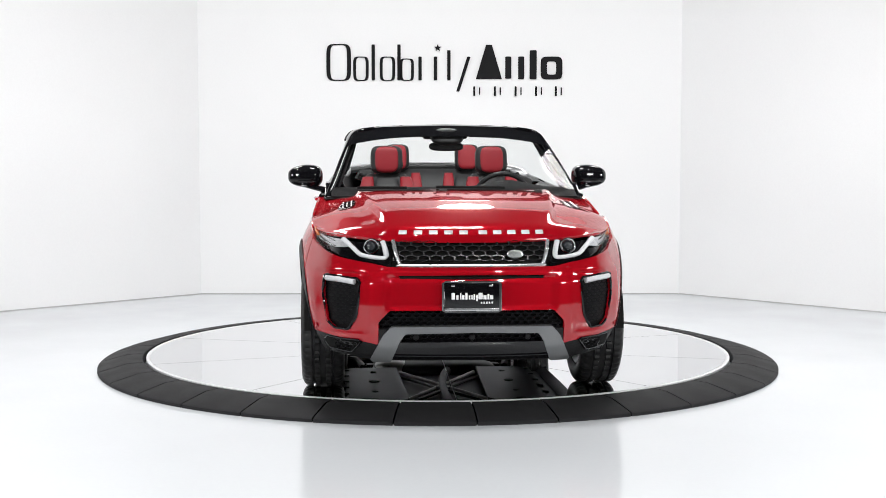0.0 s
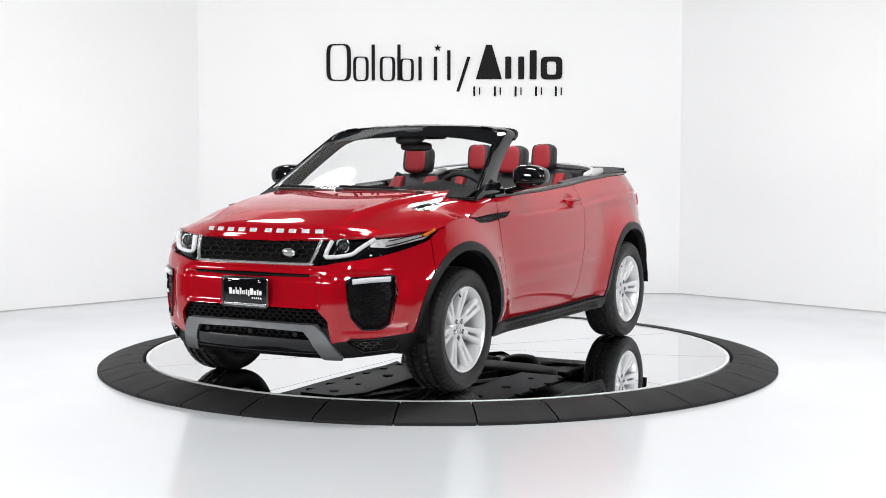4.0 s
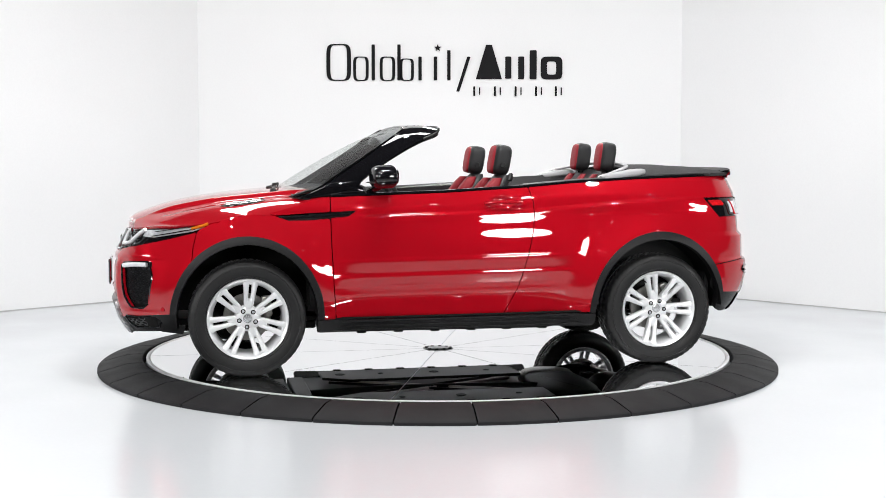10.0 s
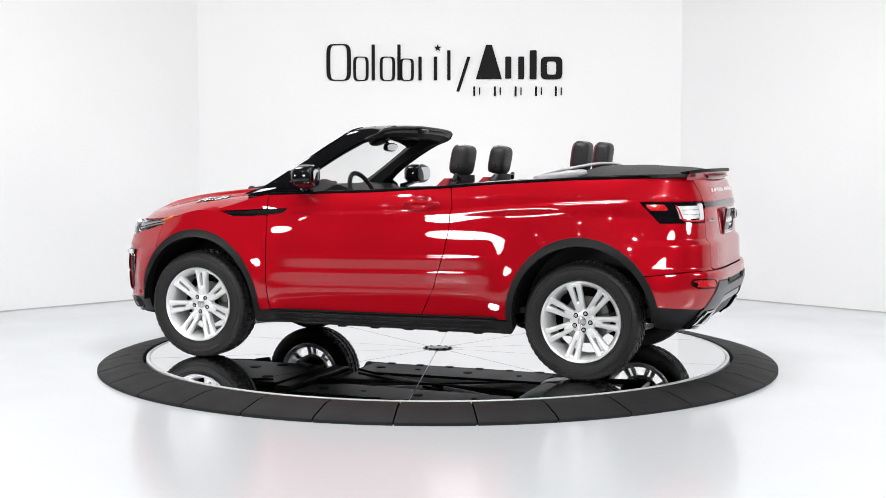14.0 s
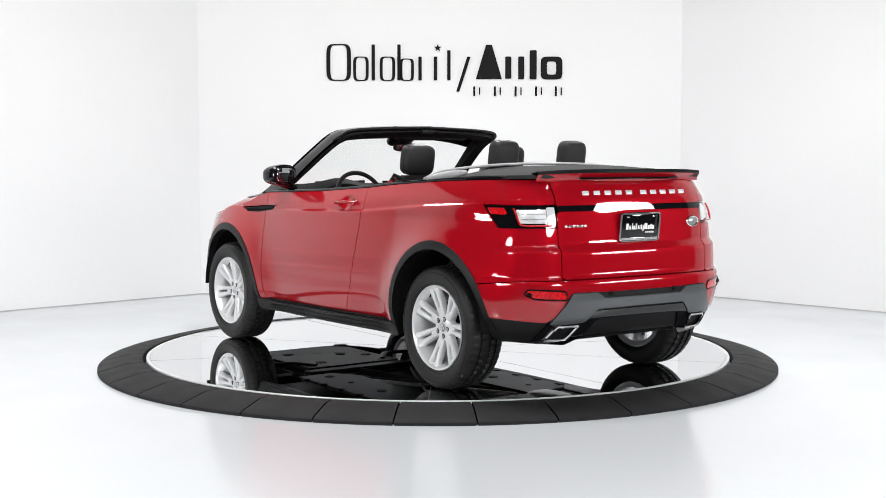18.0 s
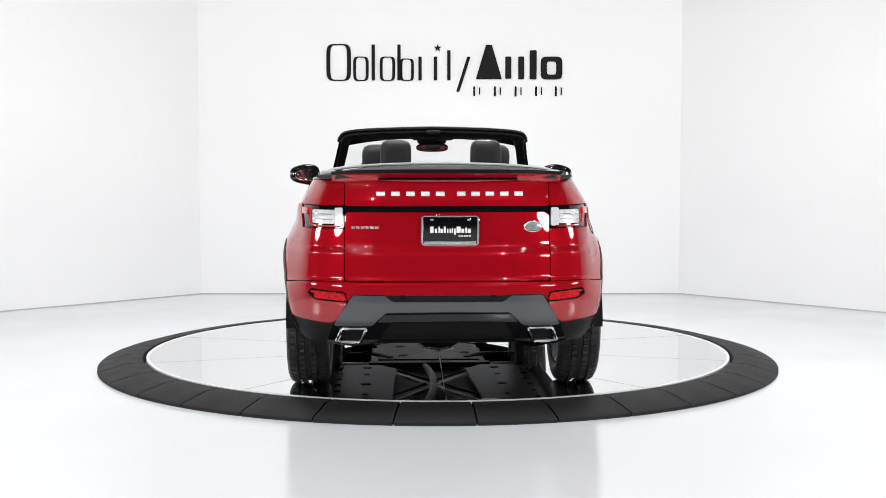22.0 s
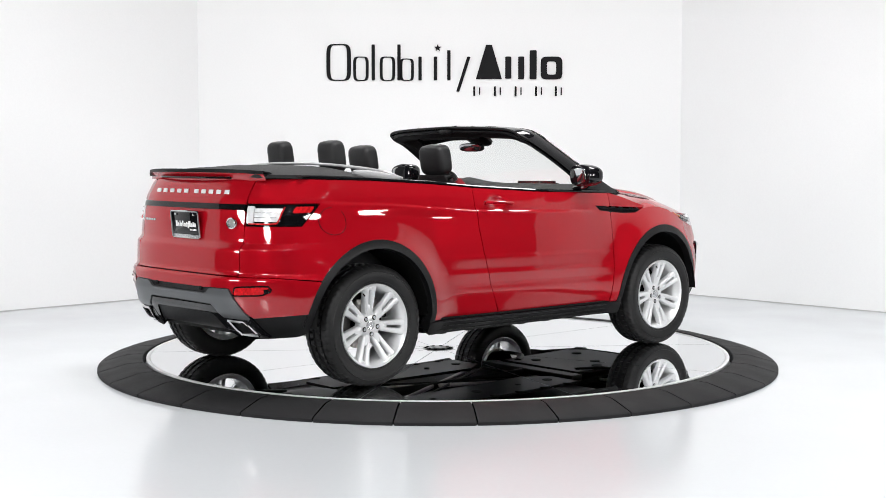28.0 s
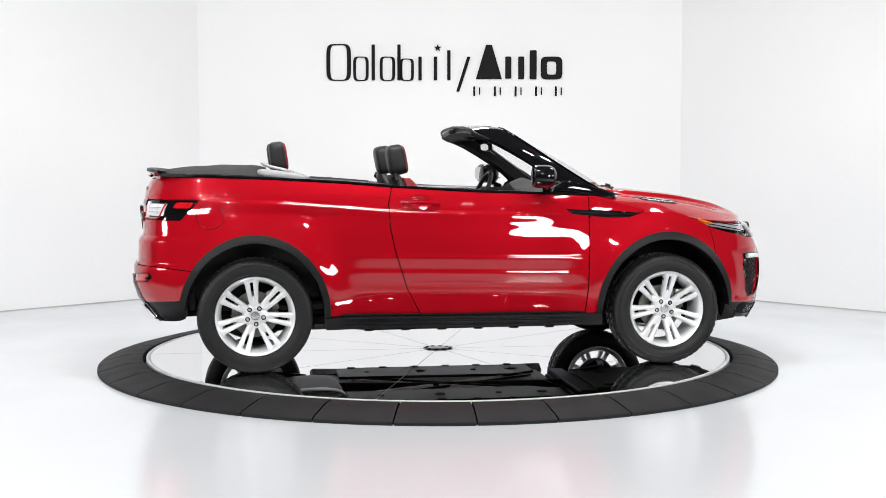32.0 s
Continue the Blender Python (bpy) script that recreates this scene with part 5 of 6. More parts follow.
    for y in np.linspace(-0.635, 0.635, 41):
        k = (abs(y) / 0.635)
        d = 0.10 * k ** 2.5
        rows.append([(-1.87 - 0.04 * k ** 3, y, 1.262 - 0.02 * k ** 4), (-1.965 + d, y, 1.272 - 0.012 * k ** 4), (-2.028 + d, y, 1.283 - 0.012 * k ** 4), (-2.030 + d, y, 1.262 - 0.010 * k ** 4), (-2.002 + d * 0.9, y, 1.238 - 0.01 * k ** 4),
                     (-1.992 + d * 0.8, y, 1.214)])
    rows = np.array(rows)
    top = sheet(rows[:, :4])
    bmesh.ops.recalc_face_normals(top, faces=top.faces)
    part("spoiler_lip", thick(top, 0.006), SATINBLACK, TAILGATE, "satin black spoiler lip")
    under = sheet(rows[:, 3:])
    bmesh.ops.recalc_face_normals(under, faces=under.faces)
    part("spoiler", thick(under, 0.004), PAINT, TAILGATE, "red underside of the spoiler")
    part("brake_light", tube([(-2.014 + 0.10 * (abs(y) / 0.61) ** 2.5, y, 1.232) for y in np.linspace(-0.385, 0.375, 20)], 0.011, 8, flat=0.7), GLOSSBLACK, TAILGATE, "dark high brake light slot")


flank_details()
tail_details()

# ---------------------------------------------------------------- windscreen, cabin, soft top, underside


def windscreen():
    A = [(0.99, 0.80, 1.095), (0.82, 0.757, 1.195), (0.60, 0.704, 1.338), (0.42, 0.650, 1.460), (0.345, 0.620, 1.510), (0.305, 0.555, 1.540), (0.285, 0.38, 1.557), (0.275, 0.0, 1.566)]
    B = [(0.66, 0.795, 1.118), (0.60, 0.752, 1.21), (0.44, 0.712, 1.328), (0.25, 0.678, 1.440), (0.115, 0.656, 1.499), (0.08, 0.595, 1.532), (0.07, 0.38, 1.548), (0.065, 0.0, 1.558)]
    half = 30
    a, b = smooth_line(A, half), smooth_line(B, half)
    mir = np.array([1, -1, 1])
    a, b = np.vstack([a, a[-2::-1] * mir]), np.vstack([b, b[-2::-1] * mir])
    tang = np.gradient((a + b) / 2, axis=0)
    nrm = np.cross(tang, b - a)
    nrm /= np.linalg.norm(nrm, axis=1, keepdims=True)
    cen = np.array([0.4, 0, 1.2])
    flip = np.sign(((a + b) / 2 - cen)[:, None, :] @ nrm[:, :, None])[:, 0]
    nrm *= flip
    crown = np.interp(np.abs(a[:, 1]), [0.0, 0.6, 0.7], [0.016, 0.012, 0.006])[:, None]
    m1, m2 = a * 0.75 + b * 0.25 + nrm * crown * 0.8, a * 0.4 + b * 0.6 + nrm * crown
    slim = np.interp(np.abs(a[:, 1]), [0.54, 0.66], [1.0, 0.95])[:, None] * nrm
    ring = np.stack([a, m1, m2, b, b - slim * 0.028 + (a - b) * 0.10, b - slim * 0.045 + (a - b) * 0.35, a - slim * 0.035 + (b - a) * 0.15, a - slim * 0.012], 0)
    bm = sheet(ring, True)
    bmesh.ops.holes_fill(bm, edges=[e for e in bm.edges if e.is_boundary], sides=0)
    bmesh.ops.recalc_face_normals(bm, faces=bm.faces)
    frame_ob = part("windscreen_frame", bm, GLOSSBLACK, CAR, "gloss black windscreen frame", angle=50)
    # inner lining of pillars and header
    inner = np.stack([b - slim * 0.030 + (a - b) * 0.14, b - slim * 0.056 + (a - b) * 0.32, a - slim * 0.046 + (b - a) * 0.12], 0)
    lining = sheet(inner)
    bmesh.ops.recalc_face_normals(lining, faces=lining.faces)
    part("frame_lining", thick(lining, 0.006), DASHM, frame_ob, "matt black lining")
    for s in (1, -1):
        k = np.array([1, s, 1])
        rear_edge = (b - nrm * 0.018)[3:21]
        fade = np.interp(np.arange(18), [0, 4, 17], [0.4, 1.0, 1.0])[:, None]
        front_edge = rear_edge + np.array([0.055, -0.055, -0.004]) * fade
        cover = sheet(np.stack([rear_edge * k, (rear_edge * 0.5 + front_edge * 0.5 + np.array([0, 0.006, 0.004])) * k, front_edge * k], 0))
        bmesh.ops.recalc_face_normals(cover, faces=cover.faces)
        part("pillar_lining", thick(cover, 0.008), DASHM, frame_ob, "matt black pillar lining")
    part("header_seal", tube(b[14:-14] + nrm[14:-14] * 0.004, 0.009, 8), PLASTIC, frame_ob, "rubber seal of the header")
    part("header_trim", tube(b[15:-15] - nrm[15:-15] * 0.022 + (a - b)[15:-15] * 0.09, 0.016, 10, flat=0.7), PLASTIC, frame_ob, "black trim under the header")
    part("header_lining", merged(box(0.205, 0, 1.520, 0.15, 1.08, 0.045, 0.014), box(0.20, 0, 1.500, 0.12, 0.30, 0.05, 0.02)), DASHM, frame_ob, "black padded header lining")
    catch = box(0.055, 0, 1.532, 0.05, 0.10, 0.03, 0.01)
    part("roof_catch", catch, PLASTIC, frame_ob, "black roof catch")
    # glass between the front edge of the frame and the scuttle
    n = 25
    y = np.linspace(-1, 1, n)
    low = np.array([(1.11 - 0.14 * abs(k) ** 2.4, 0.79 * k, 1.125 - 0.025 * abs(k) ** 2) for k in y])
    high = np.array([(0.278 + 0.06 * abs(k) ** 3, 0.622 * k, 1.563 - 0.048 * abs(k) ** 3) for k in y])
    P = np.array([[lo * (1 - t) + hi * t + np.array([0.46, 0, 0.89]) * 0.034 * (1 - 0.85 * k * k) * 4 * t * (1 - t) for t in np.linspace(0, 1, 16)] for lo, hi, k in zip(low, high, y)])
    g = sheet(P)
    bmesh.ops.recalc_face_normals(g, faces=g.faces)
    pane = part("windscreen", g, SCREEN, frame_ob, "clear windscreen")
    pane.visible_shadow = False
    # black print along the upper and lower edge of the glass
    band = sheet(P[:, 12:] + np.array([-0.003, 0, -0.004]))
    bmesh.ops.recalc_face_normals(band, faces=band.faces)
    part("screen_band", band, GLOSSBLACK, frame_ob, "black print at the top of the glass")
    part("screen_seal", tube(low + np.array([0, 0, 0.003]), 0.008, 6), PLASTIC, frame_ob)
    for s in (1, -1):
        edge = a[:half - 6] if s > 0 else a[:half - 6] * mir
        part("pillar_bright", tube(edge + np.array([0.004, s * 0.004, 0.0]), 0.005, 6), GLOSSBLACK, frame_ob)
    # scuttle panel behind the bonnet
    S = np.array([[(0.965 + 0.02 - 0.17 * abs(k) ** 3, 0.80 * k, 1.118 - 0.02 * k * k), (1.07 - 0.15 * abs(k) ** 2.6, 0.80 * k, 1.112 - 0.02 * k * k), (1.14 - 0.14 * abs(k) ** 2.4, 0.80 * k, 1.122 - 0.02 * k * k)] for k in y])
    sc = sheet(S)
    bmesh.ops.recalc_face_normals(sc, faces=sc.faces)
    part("scuttle", thick(sc, 0.01), PLASTIC, CAR, "black scuttle panel")
    # wipers
    for pts, r in (([(1.14, 0.50, 1.135), (1.12, 0.30, 1.15), (1.10, 0.02, 1.153), (1.085, -0.12, 1.155)], 0.008), ([(1.13, -0.08, 1.14), (1.11, -0.30, 1.15), (1.05, -0.60, 1.15)], 0.008)):
        w = part("wiper", tube(smooth_line(pts, 16), r, 6), PLASTIC, CAR, "black wiper arm and blade")
        part("wiper_blade", tube(smooth_line([(p[0] - 0.02, p[1], p[2] + 0.014) for p in pts[1:]], 12), 0.006, 6, flat=1.6), DARK, w)
        part("wiper_pivot", soft_block(0.045, 0.06, 0.04, 2.5, 8, Matrix.Translation(pts[0])), PLASTIC, w)
    # inner mirror with its sensor box, and two sun visors
    mir_ob = part("inner_mirror", soft_block(0.035, 0.235, 0.062, 3.0, 12, pose(0.31, 0.0, 1.425, 0, -10, 4)), PLASTIC, CAR, "black inner mirror")
    part("mirror_glass", soft_block(0.006, 0.215, 0.048, 3.2, 10, pose(0.292, 0.0, 1.425, 0, -10, 4)), MIRRORGLASS, mir_ob)
    part("sensor_box", soft_block(0.18, 0.22, 0.06, 2.8, 10, pose(0.37, 0.0, 1.490, 0, 30, 0)), PLASTIC, mir_ob, "black sensor box")
    part("mirror_stalk", tube([(0.35, 0, 1.48), (0.32, 0, 1.435)], 0.012, 8), PLASTIC, mir_ob)
    for s in (1, -1):
        part("sun_visor", moved(box(0, 0, 0, 0.15, 0.36, 0.018, 0.008), pose(0.235, s * 0.33, 1.508, s * -2, 14, 0)), DASHM, CAR, "folded black sun visor")


def seat_shape(bottom, top, wid_low, wid_top, thickness, m, n=16, lean_curve=0.02):
    rows = []
    for t in np.linspace(0, 1, n):
        k = 1 - (2 * t - 1) ** 6
        w = (wid_low + (wid_top - wid_low) * t) * (0.75 + 0.25 * k)
        d = thickness * (0.55 + 0.45 * k) * (1 - 0.25 * t)
        c = np.array(bottom) * (1 - t) + np.array(top) * t
        c = c + np.array([lean_curve * math.sin(math.pi * t), 0, 0])
        rows.append([c + np.array([d / 2 * np.sign(math.cos(a)) * abs(math.cos(a)) ** 0.6, w / 2 * np.sign(math.sin(a)) * abs(math.sin(a)) ** 0.6, 0]) for a in np.linspace(0, 2 * np.pi, 28, endpoint=False)])
    bm = sheet(np.array(rows).transpose(1, 0, 2), True)
    bmesh.ops.holes_fill(bm, edges=[e for e in bm.edges if e.is_boundary], sides=0)
    bmesh.ops.recalc_face_normals(bm, faces=bm.faces)
    return moved(bm, m) if m is not None else bm


def front_seat(y):
    T = Matrix.Translation((0, y, 0))
    cushion = soft_block(0.52, 0.50, 0.17, 3.4, 14, T @ pose(0.12, 0, 0.66, 0, -8, 0))
    seat = part("front_seat", cushion, BLACK_LEATHER, CAR, "red and black leather front seat")
    part("seat_insert", soft_block(0.48, 0.28, 0.17, 3.0, 12, T @ pose(0.13, 0, 0.667, 0, -8, 0)), RED_LEATHER, seat, "red leather insert")
    part("backrest", seat_shape((-0.16, 0, 0.66), (-0.40, 0, 1.235), 0.48, 0.36, 0.15, T), BLACK_LEATHER, seat, "black leather backrest")
    part("back_insert", seat_shape((-0.112, 0, 0.70), (-0.362, 0, 1.215), 0.25, 0.20, 0.10, T), BLACK_LEATHER, seat, "black perforated leather face of the backrest")
    for s in (1, -1):
        part("side_bolster", seat_shape((-0.085, 0.185 * s, 0.72), (-0.335, 0.135 * s, 1.215), 0.12, 0.10, 0.13, T), RED_LEATHER, seat, "red leather bolster")
    part("headrest", soft_block(0.120, 0.232, 0.203, 4.2, 16, T @ pose(-0.385, 0, 1.335, 0, -10, 0)), BLACK_LEATHER, seat, "black leather headrest")
    part("headrest_face", soft_block(0.06, 0.172, 0.190, 3.6, 14, T @ pose(-0.345, 0, 1.337, 0, -10, 0)), RED_LEATHER, seat, "red leather face")
    for q in (-0.055, 0.055):
        part("headrest_post", tube([(-0.385, y + q, 1.27), (-0.375, y + q, 1.19)], 0.007, 8), CHROME, seat)
    s = 1 if y > 0 else -1
    part("headrest_knob", moved(turned([(0, 0.006), (0.016, 0.006), (0.02, 0.0)], 16, "y"), Matrix.Translation((-0.380, y + 0.114, 1.300))), PLASTIC, seat, "round black knob")
    part("belt_guide", tube([(-0.42, y + s * 0.16, 1.215), (-0.41, y + s * 0.20, 1.235), (-0.40, y + s * 0.215, 1.20)], 0.016, 8), PLASTIC, seat, "black belt guide")


def cabin():
    # tub: floor, bulkheads and side walls, all dark
    tub = merged(box(-0.35, 0, 0.40, 2.6, 1.50, 0.03, 0), box(0.92, 0, 0.74, 0.03, 1.50, 0.70, 0), box(-1.72, 0, 0.74, 0.03, 1.50, 0.70, 0))
    part("cabin_floor", tub, FABRIC, CAR, "black carpet and bulkheads", smooth=False)
    for s, door in ((1, DOORS[0]), (-1, DOORS[1])):
        xs = np.linspace(0.80, -0.46, 16)
        P = np.array([[(x, s * (float(side_y(x, float(belt(x)))) - 0.012), float(belt(x)) - 0.002), (x, s * 0.755, float(belt(x)) + 0.006), (x, s * 0.715, float(belt(x)) - 0.012), (x, s * 0.695, 0.95), (x, s * 0.72, 0.42)] for x in xs])
        b = sheet(P)
        bmesh.ops.recalc_face_normals(b, faces=b.faces)
        part("door_card", thick(b, 0.006), BLACK_LEATHER, door, "black leather door lining")
        part("armrest", soft_block(0.55, 0.08, 0.06, 3.0, 10, Matrix.Translation((0.05, s * 0.68, 0.86))), RED_LEATHER, door, "red leather armrest")
        xs = np.linspace(-0.46, -1.75, 18)
        P = np.array([[(x, s * (float(side_y(x, float(belt(x)))) - 0.012), float(belt(x)) - 0.002), (x, s * 0.735, float(belt(x)) + 0.008), (x, s * (0.70 - 0.10 * max(0, (-x - 0.7))), float(belt(x)) + 0.012), (x, s * 0.60, 0.95), (x, s * 0.60, 0.45)] for x in xs])
        b = sheet(P)
        bmesh.ops.recalc_face_normals(b, faces=b.faces)
        part("rear_side_lining", thick(b, 0.006), BLACK_LEATHER, CAR, "black lining beside the rear seats")
    # dashboard
    y = np.linspace(-0.76, 0.76, 31)
    sec = [(1.04, 1.112), (0.93, 1.148), (0.80, 1.163), (0.64, 1.160), (0.54, 1.12), (0.49, 1.03), (0.50, 0.90), (0.60, 0.78), (0.80, 0.70)]
    P = np.array([[(x, q, z + (0.045 * math.exp(-((q - 0.375) / 0.17) ** 2) if 0.5 < x < 0.7 and z > 1.05 else 0)) for x, z in sec] for q in y])
    b = sheet(P)
    bmesh.ops.recalc_face_normals(b, faces=b.faces)
    dash = part("dashboard", thick(b, 0.01), DASHM, CAR, "black leather dashboard")
    part("dash_band", tube([(0.492, q, 0.985) for q in np.linspace(-0.70, 0.70, 20)], 0.022, 8, flat=1.4), RED_LEATHER, dash, "red leather band")
    part("centre_screen", box(0.488, 0, 1.03, 0.02, 0.22, 0.11, 0.006), GLOSSBLACK, dash, "dark centre screen")
    for q in (0.62, 0.12, -0.12, -0.62):
        part("air_vent", box(0.485, q, 1.05, 0.02, 0.10, 0.045, 0.006), SILVER, dash, "silver-rimmed air vent")
    part("centre_console", merged(box(0.0, 0, 0.68, 1.0, 0.24, 0.42, 0.03), box(-0.2, 0, 0.89, 0.36, 0.2, 0.06, 0.02)), BLACK_LEATHER, CAR, "black centre console")
    # steering wheel
    c = Matrix.Translation((0.33, 0.375, 1.075)) @ Matrix.Rotation(radians(-66), 4, "Y")
    rim = [(0.185 * math.cos(a), 0.185 * math.sin(a), 0) for a in np.linspace(0, 2 * np.pi, 44, endpoint=False)]
    sw = part("steering_wheel", moved(tube(rim, 0.016, 10, True), c), BLACK_LEATHER, CAR, "black leather steering wheel")
    part("wheel_hub", moved(soft_block(0.12, 0.15, 0.06, 2.6, 12), c), BLACK_LEATHER, sw)
    for a in (90, -90, 180):
        q = radians(a)
        part("wheel_spoke", moved(tube([(0.05 * math.cos(q), 0.05 * math.sin(q), 0.0), (0.18 * math.cos(q), 0.18 * math.sin(q), 0.0)], 0.018, 8, flat=0.5), c), SILVER, sw, "silver spoke")
    part("steering_column", tube([(0.32, 0.375, 1.03), (0.62, 0.375, 0.90)], 0.05, 12), PLASTIC, sw)
    for q in (0.380, -0.380):
        front_seat(q)
    # rear bench
    bench = part("rear_seat", soft_block(0.46, 1.14, 0.17, 4.0, 16, pose(-0.86, 0, 0.72, 0, -8, 0)), BLACK_LEATHER, CAR, "red and black leather rear bench")
    part("rear_backrest", seat_shape((-1.02, 0, 0.72), (-1.21, 0, 1.265), 1.16, 1.08, 0.16, None), BLACK_LEATHER, bench, "black leather rear backrest")
    for q in (0.275, -0.275):
        part("rear_insert", seat_shape((-0.975, q, 0.76), (-1.155, q, 1.225), 0.26, 0.22, 0.10, None), BLACK_LEATHER, bench, "black perforated leather face")
        for w in (-0.165, 0.165):
            part("rear_bolster", seat_shape((-0.965, q + w, 0.76), (-1.145, q + w * 0.88, 1.235), 0.10, 0.085, 0.11, None), RED_LEATHER, bench, "red leather bolster")
        part("rear_headrest", soft_block(0.110, 0.190, 0.203, 4.2, 16, pose(-1.165, q, 1.355, 0, -8, 0)), BLACK_LEATHER, bench, "black leather headrest")
        part("headrest_face", soft_block(0.055, 0.148, 0.190, 3.6, 14, pose(-1.128, q, 1.357, 0, -8, 0)), RED_LEATHER, bench, "red leather face")
        for w in (-0.05, 0.05):
            part("headrest_post", tube([(-1.165, q + w, 1.29), (-1.16, q + w, 1.20)], 0.007, 8), PLASTIC, bench)
    # rear shelf and roll hoop cover between seats and roof
    part("rear_shelf", merged(box(-1.29, 0, 1.215, 0.16, 1.15, 0.09, 0.02)), BLACK_LEATHER, CAR, "black shelf behind the rear seats")
    # folded soft top
    n, k = 25, 15
    P = np.zeros((n, k, 3))
    for i, q in enumerate(np.linspace(-1, 1, n)):
        for j, t in enumerate(np.linspace(0, 1, k)):
            x = -1.24 - 0.71 * t - 0.03 * q * q * (1 - t)
            wy = np.interp(t, [0, 0.5, 0.8, 1], [0.735, 0.735, 0.70, 0.60])
            base = np.interp(t, [0, 0.4, 1.0], [1.232, 1.244, 1.252])
            rise = np.interp(t, [0, 0.08, 0.25, 0.6, 0.9, 1.0], [0.052, 0.064, 0.064, 0.050, 0.028, 0.010])
            fold = 0.0025 * math.sin(t * 19) * (1 - q * q) * (t > 0.1)
            P[i, j] = (x, q * wy, base + rise * (1 - abs(q) ** 3.2) + fold)
    b = sheet(P)
    bmesh.ops.recalc_face_normals(b, faces=b.faces)
    b.normal_update()
    if sum(f.normal.z for f in b.faces) < 0:
        bmesh.ops.reverse_faces(b, faces=b.faces)
    roof = part("soft_top", thick(b, 0.02), FABRIC, CAR, "folded black cloth soft top")
    arc = smooth_line([(-0.98, 0.735, 1.222), (-1.12, 0.69, 1.268), (-1.22, 0.55, 1.292), (-1.25, 0.3, 1.308), (-1.26, 0, 1.313), (-1.25, -0.3, 1.308), (-1.22, -0.55, 1.292), (-1.12, -0.69, 1.268), (-0.98, -0.735, 1.222)], 50)
    part("roof_frame", tube(arc, 0.016, 8, flat=0.6), GREY_TRIM, roof, "grey roof frame piece")
    for s in (1, -1):
        part("roof_side_cover", soft_block(0.34, 0.10, 0.055, 3.2, 12, pose(-1.14, s * 0.69, 1.236, 0, 8, s * 6)), GREY_TRIM, roof, "grey side cover")


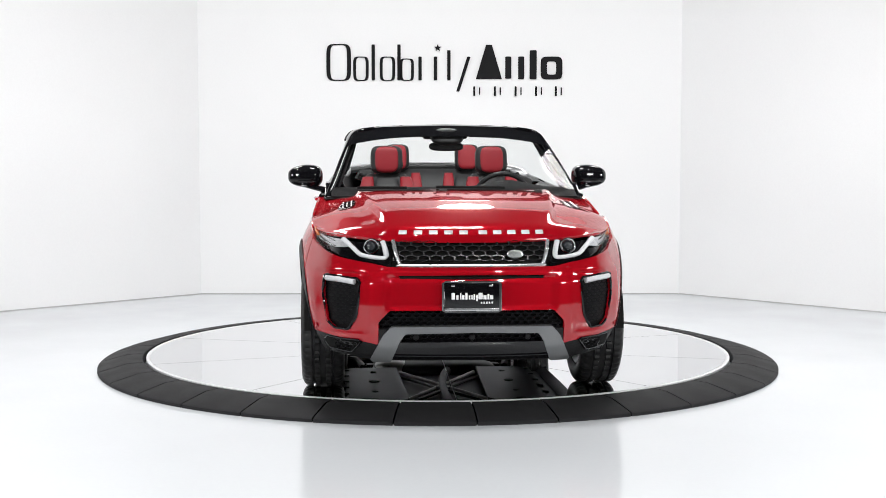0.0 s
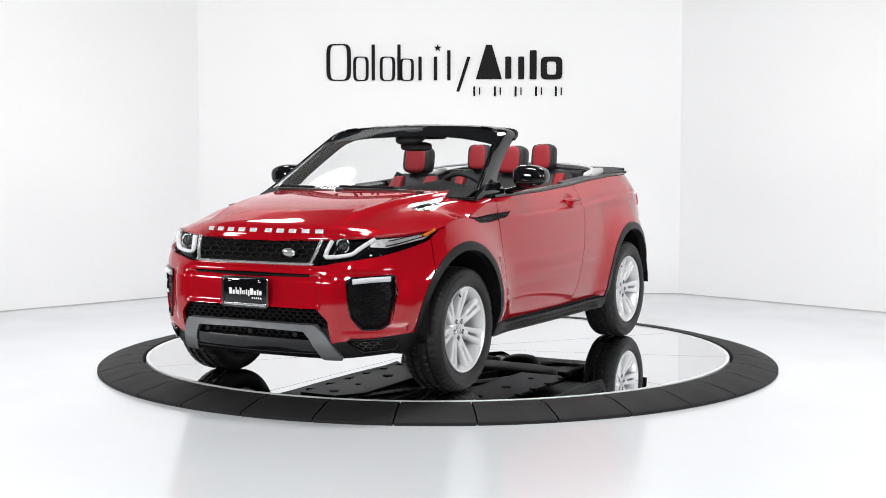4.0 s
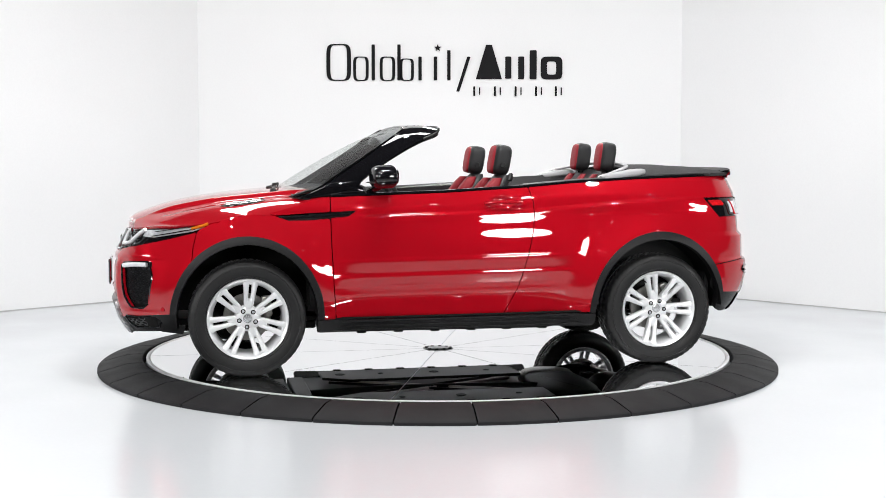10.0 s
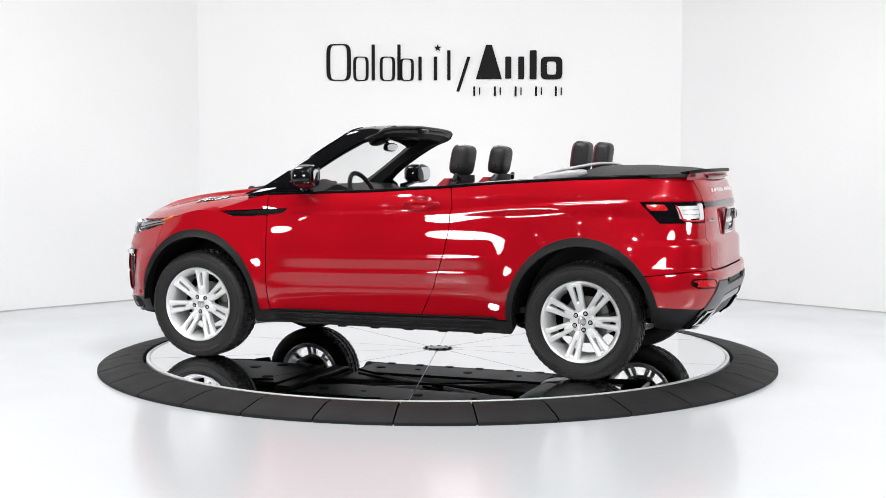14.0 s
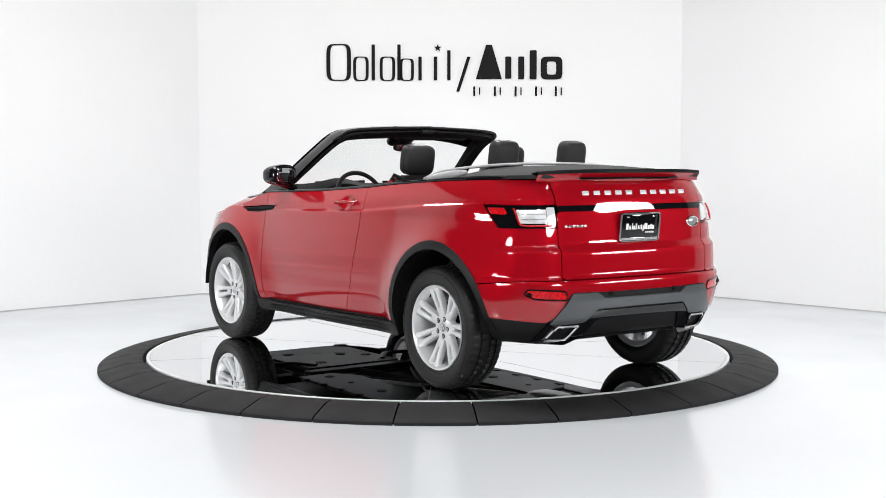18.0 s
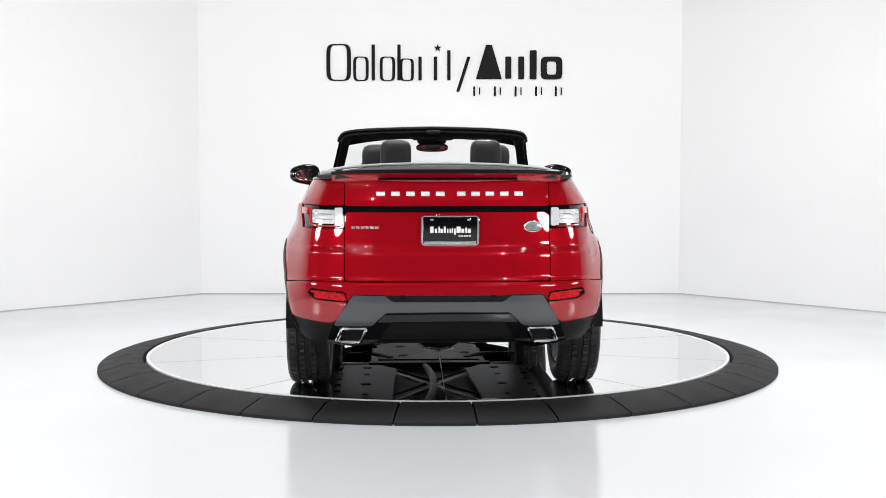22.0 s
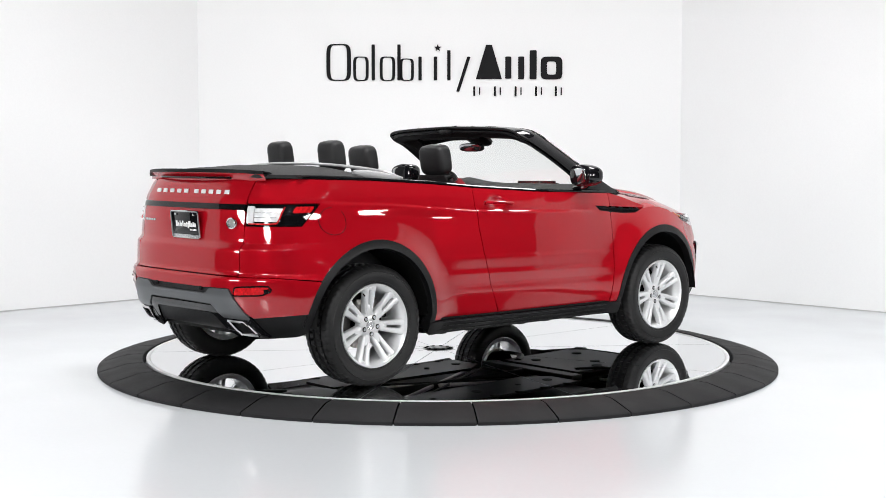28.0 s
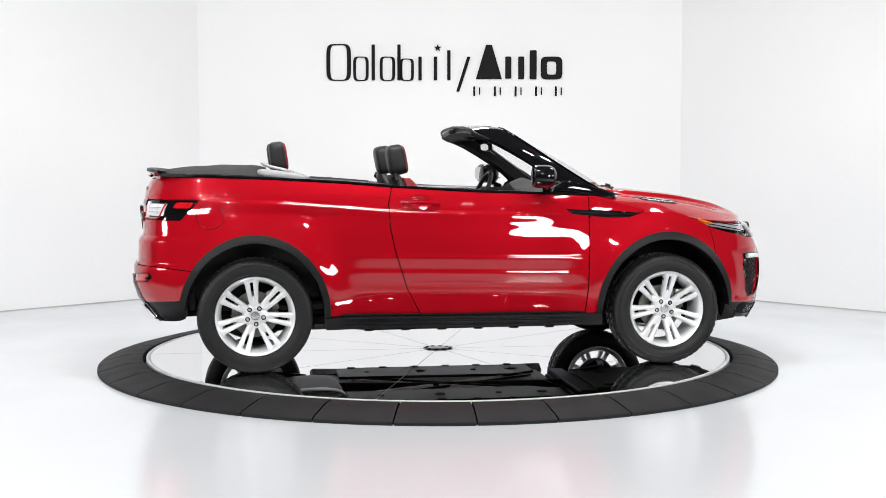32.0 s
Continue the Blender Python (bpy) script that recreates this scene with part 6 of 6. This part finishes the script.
def underside():
    pan = part("floor_pan", merged(box(0.0, 0, 0.315, 1.72, 1.58, 0.03, 0.005), box(1.40, 0, 0.30, 1.10, 0.92, 0.04, 0.005), box(-1.40, 0, 0.335, 1.10, 0.92, 0.03, 0.005)), UNDER, CAR, "black underbody", smooth=False)
    for s in (1, -1):
        tray = [(-0.72, 0.30), (0.55, 0.26), (0.74, 0.38), (0.74, 0.66), (-0.60, 0.70), (-0.72, 0.62)]
        poly = [(a, s * b) for a, b in tray]
        part("under_tray", prism(poly if s > 0 else poly[::-1], 0.02, Matrix.Translation((0, 0, 0.235)), 0.004), mat("grey_tray", (0.006, 0.006, 0.0063), 0.38, spec=0.06, vary=0.15, vary_scale=5, grain=0.1) if s > 0 else bpy.data.materials["grey_tray"], pan, "grey plastic under-tray", smooth=False)
        for x in (-0.5, -0.1, 0.3, 0.6):
            part("drain", moved(turned([(0.0, 0.0), (0.035 if x in (-0.1, 0.6) else 0.02, 0.0), (0.036 if x in (-0.1, 0.6) else 0.021, 0.004)], 18, "z"), Matrix.Translation((x, s * 0.48, 0.231))), DARK, pan)
        for x in np.linspace(-0.6, 0.6, 6):
            part("clip", box(x, s * 0.675, 0.238, 0.06, 0.04, 0.02, 0.006), UNDER, pan)
        part("brace", tube([(0.62, s * 0.34, 0.262), (-0.62, -s * 0.28, 0.262)], 0.014, 8), STEEL, pan, "steel cross brace")
        part("brace", tube([(0.70, s * 0.30, 0.258), (-0.50, -s * 0.34, 0.258)], 0.010, 8), UNDER, pan)
        part("lower_arm", tube(smooth_line([(1.10, s * 0.30, 0.24), (1.28, s * 0.45, 0.23), (1.34, s * 0.70, 0.24)], 10), [0.03] * 5 + [0.022] * 5, 8, flat=0.6), UNDER, pan, "front suspension arm")
        part("tie_rod", tube([(1.18, s * 0.28, 0.30), (1.22, s * 0.70, 0.30)], 0.011, 8), STEEL, pan)
        part("rear_arm", tube(smooth_line([(-0.95, s * 0.55, 0.27), (-1.2, s * 0.60, 0.25), (-1.34, s * 0.70, 0.26)], 10), 0.028, 8, flat=0.7), UNDER, pan, "rear trailing arm")
        part("rear_link", tube([(-1.42, s * 0.22, 0.27), (-1.40, s * 0.70, 0.27)], 0.018, 8), STEEL, pan)
        part("spring", merged(*[tube([(-1.30 + 0.05 * math.cos(a), s * 0.52 + 0.05 * math.sin(a), 0.28 + 0.025 * a / 6.28) for a in np.linspace(0, 25, 60)], 0.008, 6)]), UNDER, pan)
        part("tail_pipe", tube(smooth_line([(-1.66, s * 0.30, 0.33), (-1.78, s * 0.38, 0.335), (-1.86, s * 0.46, 0.345)], 12), 0.028, 10), STEEL, pan, "steel tail pipe")
    part("drive_shaft", tube([(1.33, -0.62, 0.34), (1.33, 0.62, 0.34)], 0.02, 10), UNDER, pan)
    part("rear_axle", tube([(-1.33, -0.62, 0.35), (-1.33, 0.62, 0.35)], 0.022, 10), UNDER, pan)
    part("rear_differential", soft_block(0.30, 0.30, 0.20, 2.6, 12, Matrix.Translation((-1.30, 0.02, 0.30))), UNDER, pan)
    part("engine_shield", prism([(1.02, -0.40), (1.80, -0.42), (1.92, -0.30), (1.92, 0.30), (1.80, 0.42), (1.02, 0.40)], 0.02, Matrix.Translation((0, 0, 0.235)), 0.004), UNDER, pan, "black engine shield", smooth=False)
    for x, q in ((1.2, 0.2), (1.5, -0.15), (1.7, 0.22), (1.35, -0.3)):
        part("shield_hole", moved(turned([(0.0, 0.0), (0.04, 0.0), (0.041, 0.004)], 18, "z"), Matrix.Translation((x, q, 0.231))), DARK, pan)
    part("exhaust_pipe", tube(smooth_line([(1.0, 0.05, 0.28), (0.4, 0.0, 0.27), (-0.3, 0.02, 0.27), (-0.8, 0.10, 0.27), (-1.0, 0.16, 0.28)], 24), 0.032, 10), UNDER, pan, "dark exhaust pipe")
    part("fuel_tank", soft_block(0.42, 0.95, 0.13, 3.5, 14, Matrix.Translation((-0.93, 0.0, 0.285))), UNDER, pan, "black fuel tank")
    part("silencer", soft_block(0.26, 0.62, 0.13, 3.0, 14, Matrix.Translation((-1.66, 0.0, 0.365))), UNDER, pan, "dark silencer")
    part("middle_silencer", soft_block(0.42, 0.26, 0.14, 2.6, 14, Matrix.Translation((-0.92, -0.33, 0.272))), STEEL, pan, "dull steel middle silencer")
    part("cross_member", merged(box(0.93, 0, 0.265, 0.12, 0.95, 0.05, 0.012), box(-1.08, 0, 0.29, 0.10, 1.05, 0.05, 0.012)), UNDER, pan, smooth=False)


windscreen()
cabin()
underside()

# ---------------------------------------------------------------- what moves


def heading(t):
    """The turntable's angle in degrees."""
    drift = np.interp(t, [0, 4, 8, 12, 16, 20, 24, 28, 32], [-0.09, -0.08, -0.04, 0.06, 0.24, 0.44, 0.24, -0.14, -0.35])
    return -85.909 - 8.278 * t + float(drift)


def motions():
    times = [float(k) for k in range(33)]
    walk(DISC, [(t, pose(0, CENTRE, FLOOR, 0, 0, heading(t))) for t in times])
    walk(CAR, [(t, pose(0, 0, 0, 0, 0, heading(t)) @ pose(0.044, 0.029, 0)) for t in times])


motions()
